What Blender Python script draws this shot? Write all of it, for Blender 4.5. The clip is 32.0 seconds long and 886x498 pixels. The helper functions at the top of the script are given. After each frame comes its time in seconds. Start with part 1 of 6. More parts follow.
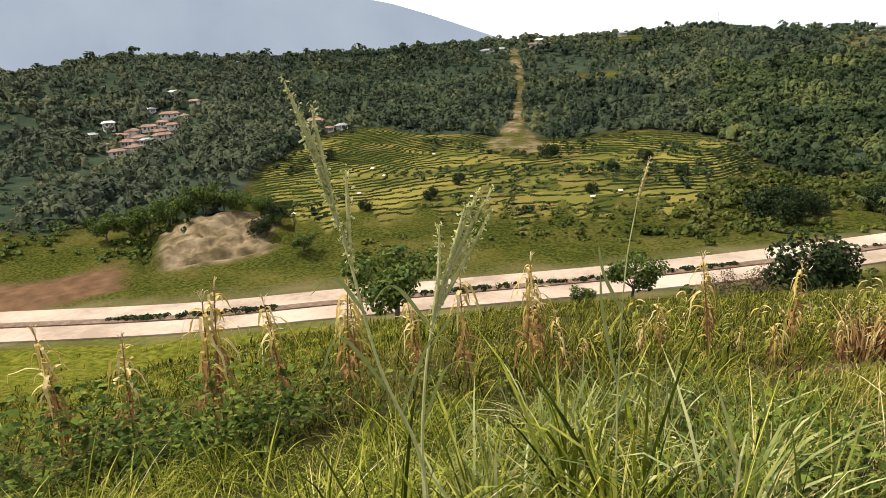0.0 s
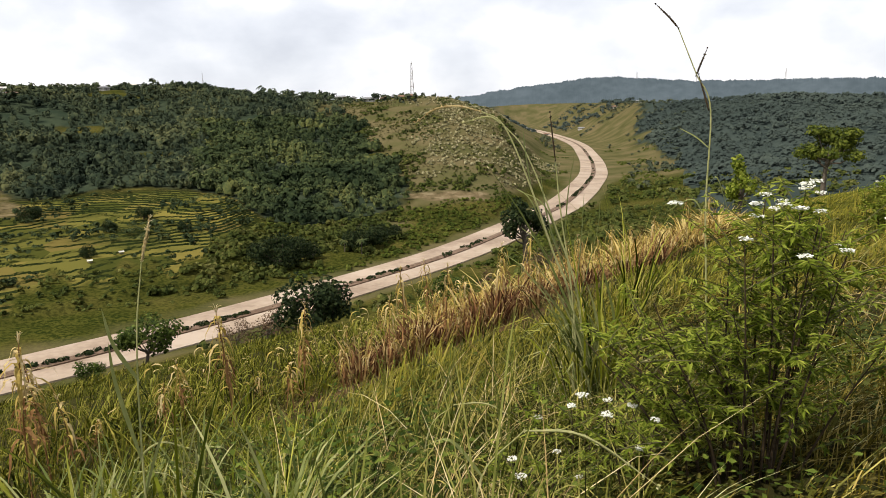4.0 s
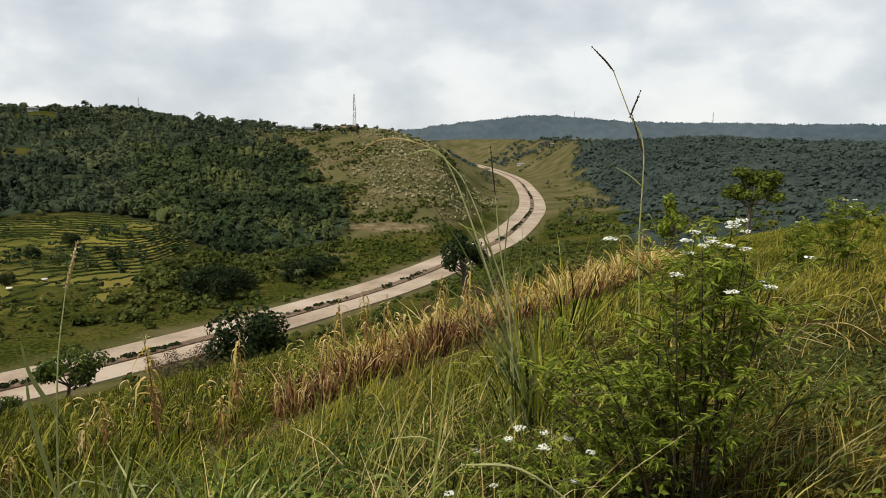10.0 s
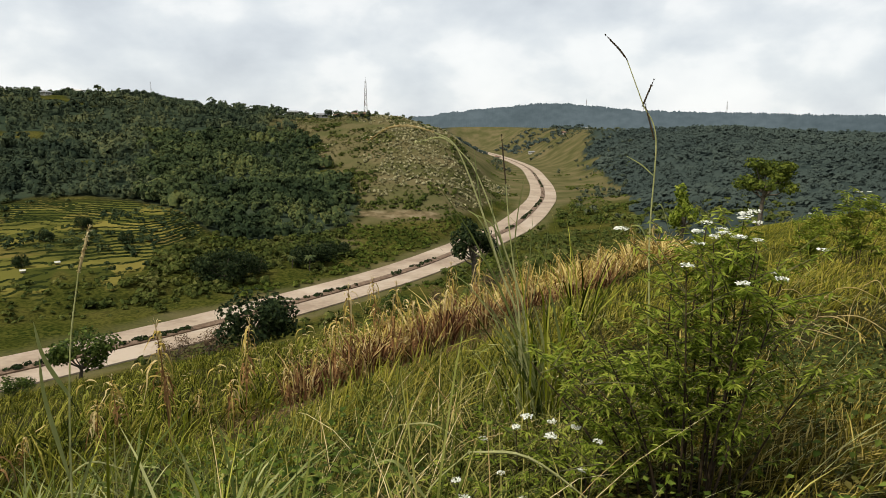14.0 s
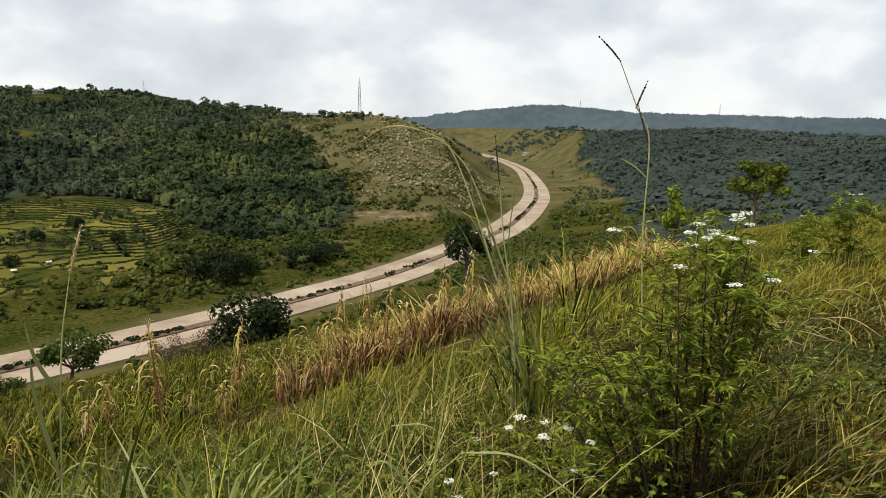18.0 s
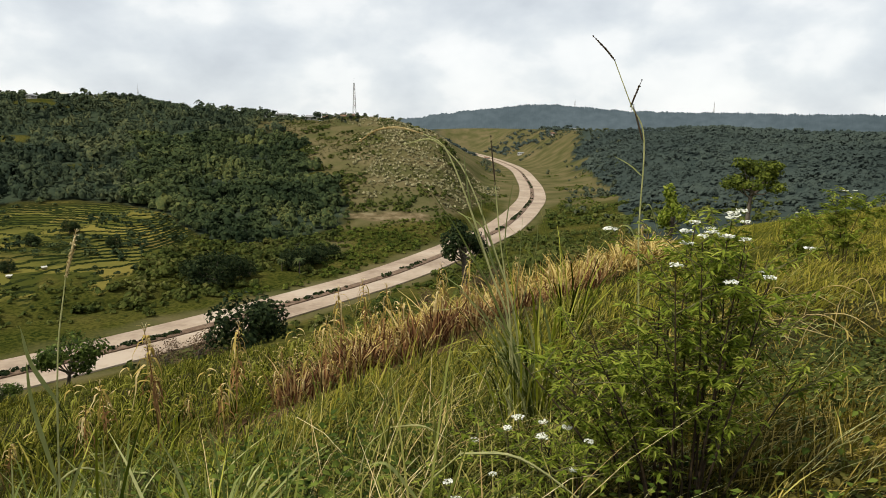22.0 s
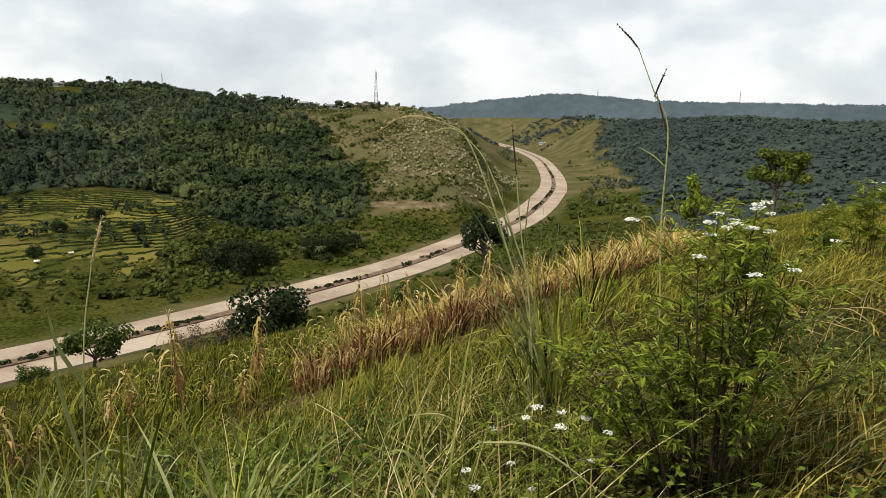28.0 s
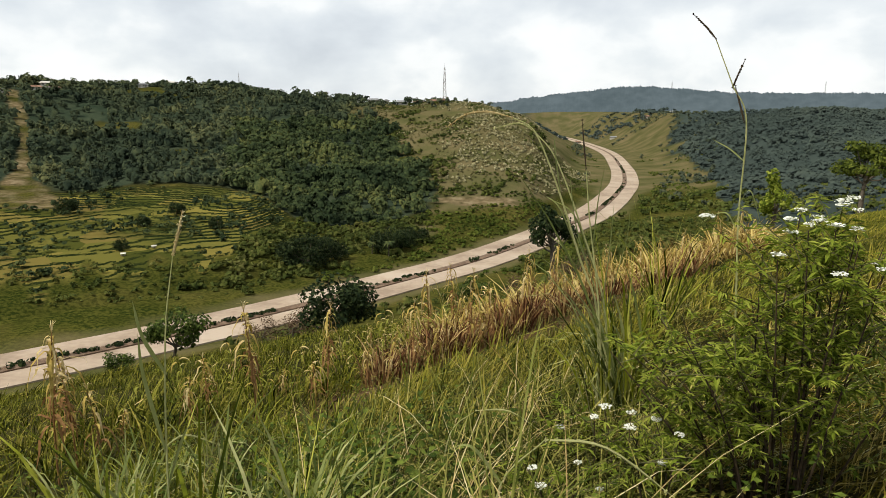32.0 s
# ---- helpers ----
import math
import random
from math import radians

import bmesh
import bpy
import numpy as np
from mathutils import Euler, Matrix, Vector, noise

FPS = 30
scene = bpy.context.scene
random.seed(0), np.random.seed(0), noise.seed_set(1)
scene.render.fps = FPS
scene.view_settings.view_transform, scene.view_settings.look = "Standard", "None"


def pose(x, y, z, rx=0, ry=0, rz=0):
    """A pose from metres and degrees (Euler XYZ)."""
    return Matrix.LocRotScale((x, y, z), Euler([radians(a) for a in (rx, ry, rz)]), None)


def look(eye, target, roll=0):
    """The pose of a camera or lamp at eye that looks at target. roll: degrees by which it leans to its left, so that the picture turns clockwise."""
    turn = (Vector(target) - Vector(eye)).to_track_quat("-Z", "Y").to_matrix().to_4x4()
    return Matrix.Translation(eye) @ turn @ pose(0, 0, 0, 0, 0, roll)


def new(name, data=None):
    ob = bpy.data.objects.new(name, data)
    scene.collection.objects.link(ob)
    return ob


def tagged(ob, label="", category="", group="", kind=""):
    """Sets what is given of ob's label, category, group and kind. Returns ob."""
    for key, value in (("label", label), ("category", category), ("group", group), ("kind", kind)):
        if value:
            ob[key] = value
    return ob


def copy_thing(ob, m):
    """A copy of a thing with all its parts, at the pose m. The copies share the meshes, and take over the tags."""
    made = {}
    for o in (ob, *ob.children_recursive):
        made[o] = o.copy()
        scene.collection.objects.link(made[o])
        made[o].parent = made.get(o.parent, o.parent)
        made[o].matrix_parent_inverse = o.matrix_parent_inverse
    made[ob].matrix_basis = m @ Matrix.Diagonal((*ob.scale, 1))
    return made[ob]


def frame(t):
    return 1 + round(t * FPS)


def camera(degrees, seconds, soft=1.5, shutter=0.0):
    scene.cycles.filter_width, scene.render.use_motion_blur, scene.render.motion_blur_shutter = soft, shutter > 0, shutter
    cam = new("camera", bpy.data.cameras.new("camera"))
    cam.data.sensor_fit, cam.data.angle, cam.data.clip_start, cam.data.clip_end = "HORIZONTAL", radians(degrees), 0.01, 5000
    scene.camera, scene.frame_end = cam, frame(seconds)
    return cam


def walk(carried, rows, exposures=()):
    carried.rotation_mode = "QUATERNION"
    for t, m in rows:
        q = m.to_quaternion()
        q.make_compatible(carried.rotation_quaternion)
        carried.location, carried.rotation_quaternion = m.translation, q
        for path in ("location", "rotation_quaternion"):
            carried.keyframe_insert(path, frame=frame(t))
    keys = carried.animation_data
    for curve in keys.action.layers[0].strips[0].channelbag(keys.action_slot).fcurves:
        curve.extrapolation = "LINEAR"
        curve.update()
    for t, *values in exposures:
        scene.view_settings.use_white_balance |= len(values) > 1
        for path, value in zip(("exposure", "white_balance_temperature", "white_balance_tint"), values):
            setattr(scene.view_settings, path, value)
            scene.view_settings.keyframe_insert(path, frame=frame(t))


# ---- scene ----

# Camera: hand-held on the hillside, turning to the right and then resting.
cam = camera(65.63, 32.0, soft=0.7)
EYE = (0.0, 0.0, 0.0)
# seconds, heading (degrees right of +y), tilt, lean
TURNS = [
    (0, -45.79, -14.18, -4.12), (0.5, -39.99, -14.36, -3.87), (1, -35.92, -14.53, -3.15), (1.5, -30.66, -15.66, -3.15), (2, -23.94, -15.75, -2.64),
    (2.5, -17.92, -15.54, -2.22), (3, -11.23, -14.73, -1.92), (3.5, -8.04, -13.62, -1.75), (4, -5.30, -11.57, -1.56), (4.5, -2.68, -9.70, -0.57),
    (6.5, -0.62, -8.06, -0.00), (7, -0.47, -8.06, 0.02), (7.5, -0.19, -8.22, 0.09), (8, -0.26, -8.67, 0.22), (8.5, -0.43, -8.88, 0.27),
    (9, -0.20, -8.87, 0.01), (9.5, -0.12, -8.65, 0.10), (10, -0.19, -8.96, 0.22), (10.5, -0.34, -9.07, 0.36), (11, -0.36, -8.95, 0.27),
    (11.5, -0.33, -8.91, 0.23), (12, -0.63, -9.25, 0.61), (12.5, -0.84, -9.74, 0.88), (13, -1.05, -9.89, 0.55), (13.5, -1.12, -9.93, 0.70),
    (15.5, -0.43, -10.69, 0.69), (16, -0.31, -11.13, 0.67), (16.5, -0.49, -11.32, 0.35), (17, -0.32, -10.71, 0.75), (17.5, -0.27, -10.02, 0.85),
    (18, -0.46, -9.91, 1.02), (18.5, -0.52, -10.41, 1.08), (19, 0.00, -10.05, 1.19), (19.5, 0.30, -10.13, 0.98), (20, -0.34, -10.06, 0.77),
    (20.5, -0.04, -9.94, 0.75), (21, 0.29, -10.00, 0.57), (21.5, 0.10, -10.04, 0.45), (22, -0.16, -9.85, 0.44), (22.5, -0.02, -10.01, 0.79),
    (23, 0.02, -10.03, 0.94), (23.5, -0.10, -9.82, 0.76), (24, 0.13, -10.01, 0.70), (24.5, -0.02, -9.95, 0.66), (26.5, -0.64, -10.16, 0.51),
    (27, -0.89, -10.40, 0.65), (27.5, -1.33, -10.63, 0.60), (28, -1.87, -10.75, 0.65), (28.5, -3.06, -10.68, 0.18), (29, -4.17, -10.73, 0.13),
    (29.5, -4.62, -10.77, -0.03), (30, -5.44, -10.79, -0.09), (30.5, -6.34, -10.72, 0.03), (31, -6.84, -10.82, 0.17), (31.5, -7.18, -11.08, 0.01),
    (32, -7.59, -11.15, -0.04),
]


def aim(heading, tilt, lean, eye=EYE):
    h, p = radians(heading), radians(tilt)
    way = Vector((math.sin(h) * math.cos(p), math.cos(h) * math.cos(p), math.sin(p)))
    return look(eye, Vector(eye) + way, lean)


walk(cam, [(t, aim(h, p, r)) for t, h, p, r in TURNS],
     [(0, 0.66, 6500, 13), (1.5, 0.62, 6500, 13), (2.5, 0.58, 6500, 13), (3.2, 0.48, 6500, 13), (4, 0.13, 6500, 13), (6.5, -0.22, 6500, 8), (9, -0.22, 6500, 8), (13, -0.12, 6500, 8),
      (24, -0.08, 6500, 8), (28, -0.05, 6500, 8), (32, -0.02, 6500, 8)])

# ---- sky and light ----
SUN_EL, SUN_AZ = radians(56), radians(-118)      # azimuth clockwise from +y
world = bpy.data.worlds.new("world")
scene.world = world
world.use_nodes = True
wn, wl = world.node_tree.nodes, world.node_tree.links
wn.clear()
sky = wn.new("ShaderNodeTexSky")
sky.sky_type, sky.sun_disc = "NISHITA", False
sky.sun_elevation, sky.sun_rotation = SUN_EL, SUN_AZ
coord = wn.new("ShaderNodeTexCoord")
mapping = wn.new("ShaderNodeMapping")
mapping.inputs["Scale"].default_value = (1.0, 1.0, 1.7)
mapping.inputs["Location"].default_value = (0.35, 0.0, 0.1)
wl.new(coord.outputs["Generated"], mapping.inputs["Vector"])
# grey cloud deck, and the sunlit heaps that stand out of it
deck, heaps = wn.new("ShaderNodeTexNoise"), wn.new("ShaderNodeTexNoise")
for tex, size, detail, rough_, warp in ((deck, 3.0, 4.0, 0.45, 0.2), (heaps, 7.5, 6.0, 0.48, 0.1)):
    tex.inputs["Scale"].default_value, tex.inputs["Detail"].default_value = size, detail
    tex.inputs["Roughness"].default_value, tex.inputs["Distortion"].default_value = rough_, warp
    wl.new(mapping.outputs["Vector"], tex.inputs["Vector"])
cloud = wn.new("ShaderNodeMix")
cloud.data_type = "FLOAT"
cloud.inputs[0].default_value = 0.55
wl.new(deck.outputs["Fac"], cloud.inputs[2])
wl.new(heaps.outputs["Fac"], cloud.inputs[3])
shade = wn.new("ShaderNodeValToRGB")
ramp = shade.color_ramp
ramp.elements[0].position, ramp.elements[0].color = 0.37, (7.1, 7.5, 8.1, 1)
ramp.elements[1].position, ramp.elements[1].color = 0.60, (11.3, 11.3, 11.3, 1)
for place, colour in ((0.45, (8.3, 8.7, 9.2, 1)), (0.51, (9.4, 9.7, 10.0, 1)), (0.55, (10.6, 10.7, 10.8, 1))):
    mid = ramp.elements.new(place)
    mid.color = colour
wl.new(cloud.outputs[0], shade.inputs["Fac"])
mix = wn.new("ShaderNodeMix")
mix.data_type = "RGBA"
mix.inputs[0].default_value = 0.88
wl.new(sky.outputs["Color"], mix.inputs[6])
wl.new(shade.outputs["Color"], mix.inputs[7])
back = wn.new("ShaderNodeBackground")
back.inputs["Strength"].default_value = 0.1
wl.new(mix.outputs[2], back.inputs["Color"])
wl.new(back.outputs["Background"], wn.new("ShaderNodeOutputWorld").inputs["Surface"])

sun = new("sun", bpy.data.lights.new("sun", "SUN"))
sun.data.energy, sun.data.angle, sun.data.color = 5.0, radians(2), (1.0, 0.93, 0.80)
sun_from = Vector((math.sin(SUN_AZ) * math.cos(SUN_EL), math.cos(SUN_AZ) * math.cos(SUN_EL), math.sin(SUN_EL)))
sun.matrix_world = look(sun_from * 50, (0, 0, 0))


# ---- materials ----
def material(name, colours, scale=4.0, fine=40.0, rough=0.8, bump=0.0, through_light=0.0, island=0.0, spots=0.5):
    """Colours run dark to light along two scales of noise; island: share that changes from leaf to leaf."""
    m = bpy.data.materials.new(name)
    m.use_nodes = True
    n, l = m.node_tree.nodes, m.node_tree.links
    n.clear()
    geo = n.new("ShaderNodeNewGeometry")
    a, b = n.new("ShaderNodeTexNoise"), n.new("ShaderNodeTexNoise")
    a.inputs["Scale"].default_value, a.inputs["Detail"].default_value = scale, 4.0
    b.inputs["Scale"].default_value, b.inputs["Detail"].default_value = fine, 3.0
    for x in (a, b):
        l.new(geo.outputs["Position"], x.inputs["Vector"])
    blend = n.new("ShaderNodeMix")
    blend.data_type = "FLOAT"
    blend.inputs[0].default_value = spots
    l.new(a.outputs["Fac"], blend.inputs[2])
    l.new(b.outputs["Fac"], blend.inputs[3])
    fac = blend.outputs[0]
    if island:
        isle = n.new("ShaderNodeMix")
        isle.data_type = "FLOAT"
        isle.inputs[0].default_value = island
        l.new(fac, isle.inputs[2])
        l.new(geo.outputs["Random Per Island"], isle.inputs[3])
        fac = isle.outputs[0]
    ramp = n.new("ShaderNodeValToRGB")
    e = ramp.color_ramp.elements
    lo, hi = 0.37 - 0.25 * island, 0.63 + 0.25 * island
    while len(e) < len(colours):
        e.new(0.5)
    for i, c in enumerate(colours):
        e[i].position = lo + (hi - lo) * i / max(1, len(colours) - 1)
        e[i].color = (*c, 1)
    l.new(fac, ramp.inputs["Fac"])
    out = n.new("ShaderNodeOutputMaterial")
    p = n.new("ShaderNodeBsdfPrincipled")
    p.inputs["Roughness"].default_value = rough
    p.inputs["Specular IOR Level"].default_value = 0.04 if through_light else 0.25
    l.new(ramp.outputs["Color"], p.inputs["Base Color"])
    if bump:
        bn = n.new("ShaderNodeBump")
        bn.inputs["Strength"].default_value, bn.inputs["Distance"].default_value = bump, 0.5 / fine
        l.new(b.outputs["Fac"], bn.inputs["Height"])
        l.new(bn.outputs["Normal"], p.inputs["Normal"])
    if through_light:
        tr, mx = n.new("ShaderNodeBsdfTranslucent"), n.new("ShaderNodeMixShader")
        mx.inputs["Fac"].default_value = through_light
        l.new(ramp.outputs["Color"], tr.inputs["Color"])
        l.new(p.outputs["BSDF"], mx.inputs[1])
        l.new(tr.outputs["BSDF"], mx.inputs[2])
        l.new(mx.outputs["Shader"], out.inputs["Surface"])
    else:
        l.new(p.outputs["BSDF"], out.inputs["Surface"])
    return m


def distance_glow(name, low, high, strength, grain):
    """Far land as a backdrop: distance haze is put into an emitted blue-grey."""
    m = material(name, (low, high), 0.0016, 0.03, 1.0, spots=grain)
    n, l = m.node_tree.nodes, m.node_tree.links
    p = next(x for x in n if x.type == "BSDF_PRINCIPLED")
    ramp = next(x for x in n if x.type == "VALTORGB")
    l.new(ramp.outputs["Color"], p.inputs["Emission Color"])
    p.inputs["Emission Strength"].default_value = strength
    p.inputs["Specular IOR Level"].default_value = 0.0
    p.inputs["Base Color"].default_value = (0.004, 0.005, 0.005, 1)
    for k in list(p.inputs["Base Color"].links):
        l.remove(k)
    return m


M_CONCRETE = material("pale concrete", ((0.21, 0.155, 0.11), (0.29, 0.225, 0.165), (0.35, 0.285, 0.22)), 0.05, 0.5, 0.85, 0.05, spots=0.25)
M_EARTH = material("red earth", ((0.07, 0.042, 0.027), (0.12, 0.078, 0.05), (0.18, 0.125, 0.085)), 0.6, 6, 0.95, 0.4)
M_GRASS = material("green grass", ((0.006, 0.009, 0.001), (0.034, 0.042, 0.003), (0.110, 0.120, 0.008), (0.29, 0.27, 0.05)), 0.9, 9, 0.6, 0, 0.2, 0.5)
M_DRYGRASS = material("dry yellow grass", ((0.007, 0.009, 0.001), (0.037, 0.041, 0.003), (0.105, 0.105, 0.010), (0.26, 0.22, 0.045)), 0.9, 9, 0.6, 0, 0.2, 0.5)
M_REED = material("blue-green reed", ((0.035, 0.050, 0.008), (0.105, 0.122, 0.020), (0.27, 0.265, 0.07)), 0.9, 9, 0.5, 0, 0.3, 0.5)
M_PALE = material("pale grass stem", ((0.26, 0.27, 0.10), (0.39, 0.39, 0.17), (0.56, 0.52, 0.28)), 6, 40, 0.6, 0, 0.3, 0.3)
M_STRAW = material("straw", ((0.20, 0.125, 0.045), (0.46, 0.345, 0.15), (0.72, 0.62, 0.38)), 3, 30, 0.7, 0, 0.25, 0.5)
M_DEADLEAF = material("dead maize leaf", ((0.040, 0.016, 0.008), (0.12, 0.052, 0.026), (0.24, 0.135, 0.052), (0.46, 0.34, 0.15)), 3, 30, 0.75, 0, 0.2, 0.65)
M_GOLDLEAF = material("golden maize leaf", ((0.07, 0.036, 0.010), (0.22, 0.145, 0.034), (0.40, 0.30, 0.085), (0.56, 0.45, 0.19)), 1.5, 20, 0.7, 0, 0.25, 0.55)
M_YELLOWLEAF = material("yellowing maize leaf", ((0.040, 0.062, 0.008), (0.11, 0.135, 0.016), (0.24, 0.235, 0.045), (0.50, 0.42, 0.16)), 3, 30, 0.65, 0, 0.3, 0.65)
M_LEAF = material("herb leaf", ((0.063, 0.095, 0.011), (0.177, 0.226, 0.024), (0.346, 0.377, 0.066)), 2.5, 20, 0.5, 0, 0.45, 0.55)
M_OLIVE = material("olive meadow grass", ((0.007, 0.008, 0.001), (0.026, 0.032, 0.003), (0.081, 0.087, 0.010), (0.382, 0.337, 0.099)), 0.9, 9, 0.6, 0, 0.2, 0.5)
M_SLOPE = material("brownish slope grass", ((0.013, 0.011, 0.001), (0.059, 0.049, 0.004), (0.112, 0.091, 0.010), (0.380, 0.293, 0.083)), 0.7, 7, 0.65, 0, 0.2, 0.5)
M_BLADE = material("pale grey-green blade", ((0.075, 0.098, 0.024), (0.17, 0.195, 0.060), (0.36, 0.36, 0.16)), 0.9, 9, 0.5, 0, 0.25, 0.6)
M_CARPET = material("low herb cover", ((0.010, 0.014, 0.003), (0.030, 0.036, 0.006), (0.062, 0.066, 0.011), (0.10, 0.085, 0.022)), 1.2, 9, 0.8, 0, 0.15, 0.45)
M_LUSH = material("lush broad grass", ((0.009, 0.015, 0.001), (0.052, 0.066, 0.004), (0.155, 0.170, 0.014), (0.36, 0.35, 0.065)), 0.9, 9, 0.5, 0, 0.25, 0.5)
M_BROW = material("fresh slope grass", ((0.028, 0.032, 0.004), (0.092, 0.092, 0.009), (0.184, 0.168, 0.018), (0.302, 0.250, 0.050)), 0.5, 6, 0.6, 0, 0.25, 0.45)
M_VINE = material("vine leaf", ((0.014, 0.026, 0.004), (0.048, 0.075, 0.011), (0.13, 0.165, 0.027)), 2.5, 20, 0.7, 0, 0.2, 0.5)
M_TWIG = material("green-brown twig", ((0.045, 0.045, 0.014), (0.10, 0.095, 0.03)), 8, 60, 0.8)
M_STEM = material("brown stem", ((0.022, 0.014, 0.008), (0.055, 0.036, 0.016)), 8, 60, 0.9)
M_FLOWER = material("white blossom", ((0.55, 0.56, 0.48), (0.8, 0.8, 0.74)), 20, 120, 0.7, 0, 0.2, 0.3)
# Lifted darks and low contrast: distance haze is put into the leaf colour.
M_WOOD = material("haze-toned far woods", ((0.034, 0.044, 0.030), (0.050, 0.062, 0.040), (0.072, 0.083, 0.047), (0.105, 0.108, 0.056)), 0.022, 0.35, 0.95, 0, 0.25, 0.08, 0.4)
# Cloud shade and blue distance haze are put into this leaf colour.
M_HAZEWOOD = material("shade-and-haze-toned forest", ((0.034, 0.047, 0.042), (0.049, 0.065, 0.056), (0.068, 0.086, 0.069)), 0.006, 0.08, 0.95, 0, 0.25, 0.04, 0.4)
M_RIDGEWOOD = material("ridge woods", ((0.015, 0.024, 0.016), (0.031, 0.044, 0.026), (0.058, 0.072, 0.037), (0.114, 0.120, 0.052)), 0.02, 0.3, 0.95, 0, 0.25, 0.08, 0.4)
M_GROVE = material("dark grove leaf", ((0.012, 0.021, 0.010), (0.026, 0.039, 0.017), (0.053, 0.070, 0.027), (0.116, 0.124, 0.040)), 0.022, 0.5, 0.95, 0, 0.22, 0.10, 0.4)
M_SCRUB = material("valley scrub", ((0.023, 0.034, 0.009), (0.046, 0.060, 0.014), (0.081, 0.092, 0.022), (0.138, 0.129, 0.040)), 0.05, 0.6, 0.9, 0, 0.22, 0.12, 0.4)
M_DARKTREE = material("dark tree leaf", ((0.008, 0.014, 0.006), (0.02, 0.032, 0.012), (0.05, 0.065, 0.022)), 0.5, 4, 0.7, 0, 0.2, 0.4)
M_CROWN = material("tree crown", ((0.022, 0.036, 0.009), (0.05, 0.075, 0.015), (0.11, 0.14, 0.03)), 0.6, 5, 0.6, 0, 0.25, 0.5)
M_GREENSCRUB = material("bright bank scrub", ((0.026, 0.040, 0.008), (0.051, 0.070, 0.012), (0.086, 0.106, 0.018), (0.132, 0.138, 0.030)), 0.05, 0.6, 0.9, 0, 0.22, 0.12, 0.4)
# Brighter yellow-green copy of M_CROWN; the sunlit look is put into its colour.
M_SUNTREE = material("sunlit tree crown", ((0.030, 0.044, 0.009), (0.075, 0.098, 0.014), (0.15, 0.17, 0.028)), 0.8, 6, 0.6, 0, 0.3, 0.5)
M_BARK = material("bark", ((0.05, 0.04, 0.03), (0.12, 0.10, 0.075)), 4, 30, 0.9, 0.4)
M_SHRUB = material("pale shrub", ((0.105, 0.102, 0.048), (0.200, 0.182, 0.095), (0.325, 0.292, 0.168)), 0.03, 0.4, 0.8, 0, 0.15, 0.5)
M_TUSSOCK = material("olive-brown tussock", ((0.072, 0.072, 0.026), (0.125, 0.112, 0.046), (0.19, 0.165, 0.08)), 0.03, 0.4, 0.9, 0, 0.18, 0.3)
M_TILE = material("terracotta roof", ((0.10, 0.052, 0.034), (0.18, 0.098, 0.064), (0.26, 0.175, 0.125)), 0.3, 3, 0.85)
M_DRYTWIG = material("dry brown twigs", ((0.05, 0.032, 0.02), (0.10, 0.065, 0.04), (0.17, 0.12, 0.075)), 1.5, 9, 0.9, 0, 0.1, 0.4)
M_WALL = material("limewashed wall", ((0.34, 0.32, 0.28), (0.58, 0.56, 0.51)), 0.4, 4, 0.9)
M_DARK = material("dark opening", ((0.02, 0.02, 0.022), (0.05, 0.05, 0.055)), 1, 5, 0.4)
M_STEEL = material("galvanised steel", ((0.12, 0.125, 0.13), (0.25, 0.255, 0.26)), 1, 5, 0.5)
# Neither is a light source; the emission stands for haze over the land.
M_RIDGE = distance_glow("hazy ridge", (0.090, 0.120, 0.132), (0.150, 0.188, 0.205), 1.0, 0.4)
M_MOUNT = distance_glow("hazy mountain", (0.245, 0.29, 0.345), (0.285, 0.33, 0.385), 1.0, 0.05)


# ---- numbers and meshes ----
rng = np.random.default_rng(7)


def smooth(a, b, x):
    s = np.clip((x - a) / (b - a), 0, 1)
    return s * s * (3 - 2 * s)


def lattice(i, j, seed):
    h = (i.astype(np.int64) * 374761393 + j.astype(np.int64) * 668265263 + seed * 69069) & 0x7FFFFFFF
    h = ((h ^ (h >> 13)) * 1274126177) & 0x7FFFFFFF
    return ((h ^ (h >> 16)) & 0xFFFF) / 65535.0


def value_noise(x, y, seed=0):
    i, j = np.floor(x), np.floor(y)
    u, v = x - i, y - j
    u, v = u * u * (3 - 2 * u), v * v * (3 - 2 * v)
    a, b = lattice(i, j, seed), lattice(i + 1, j, seed)
    c, d = lattice(i, j + 1, seed), lattice(i + 1, j + 1, seed)
    return (a + (b - a) * u) * (1 - v) + (c + (d - c) * u) * v


def fbm(x, y, size, octaves=3, seed=0):
    s, amp, tot = 0, 1.0, 0
    for k in range(octaves):
        s = s + amp * value_noise(x / size * 2 ** k, y / size * 2 ** k, seed + k)
        tot, amp = tot + amp, amp * 0.5
    return s / tot - 0.5


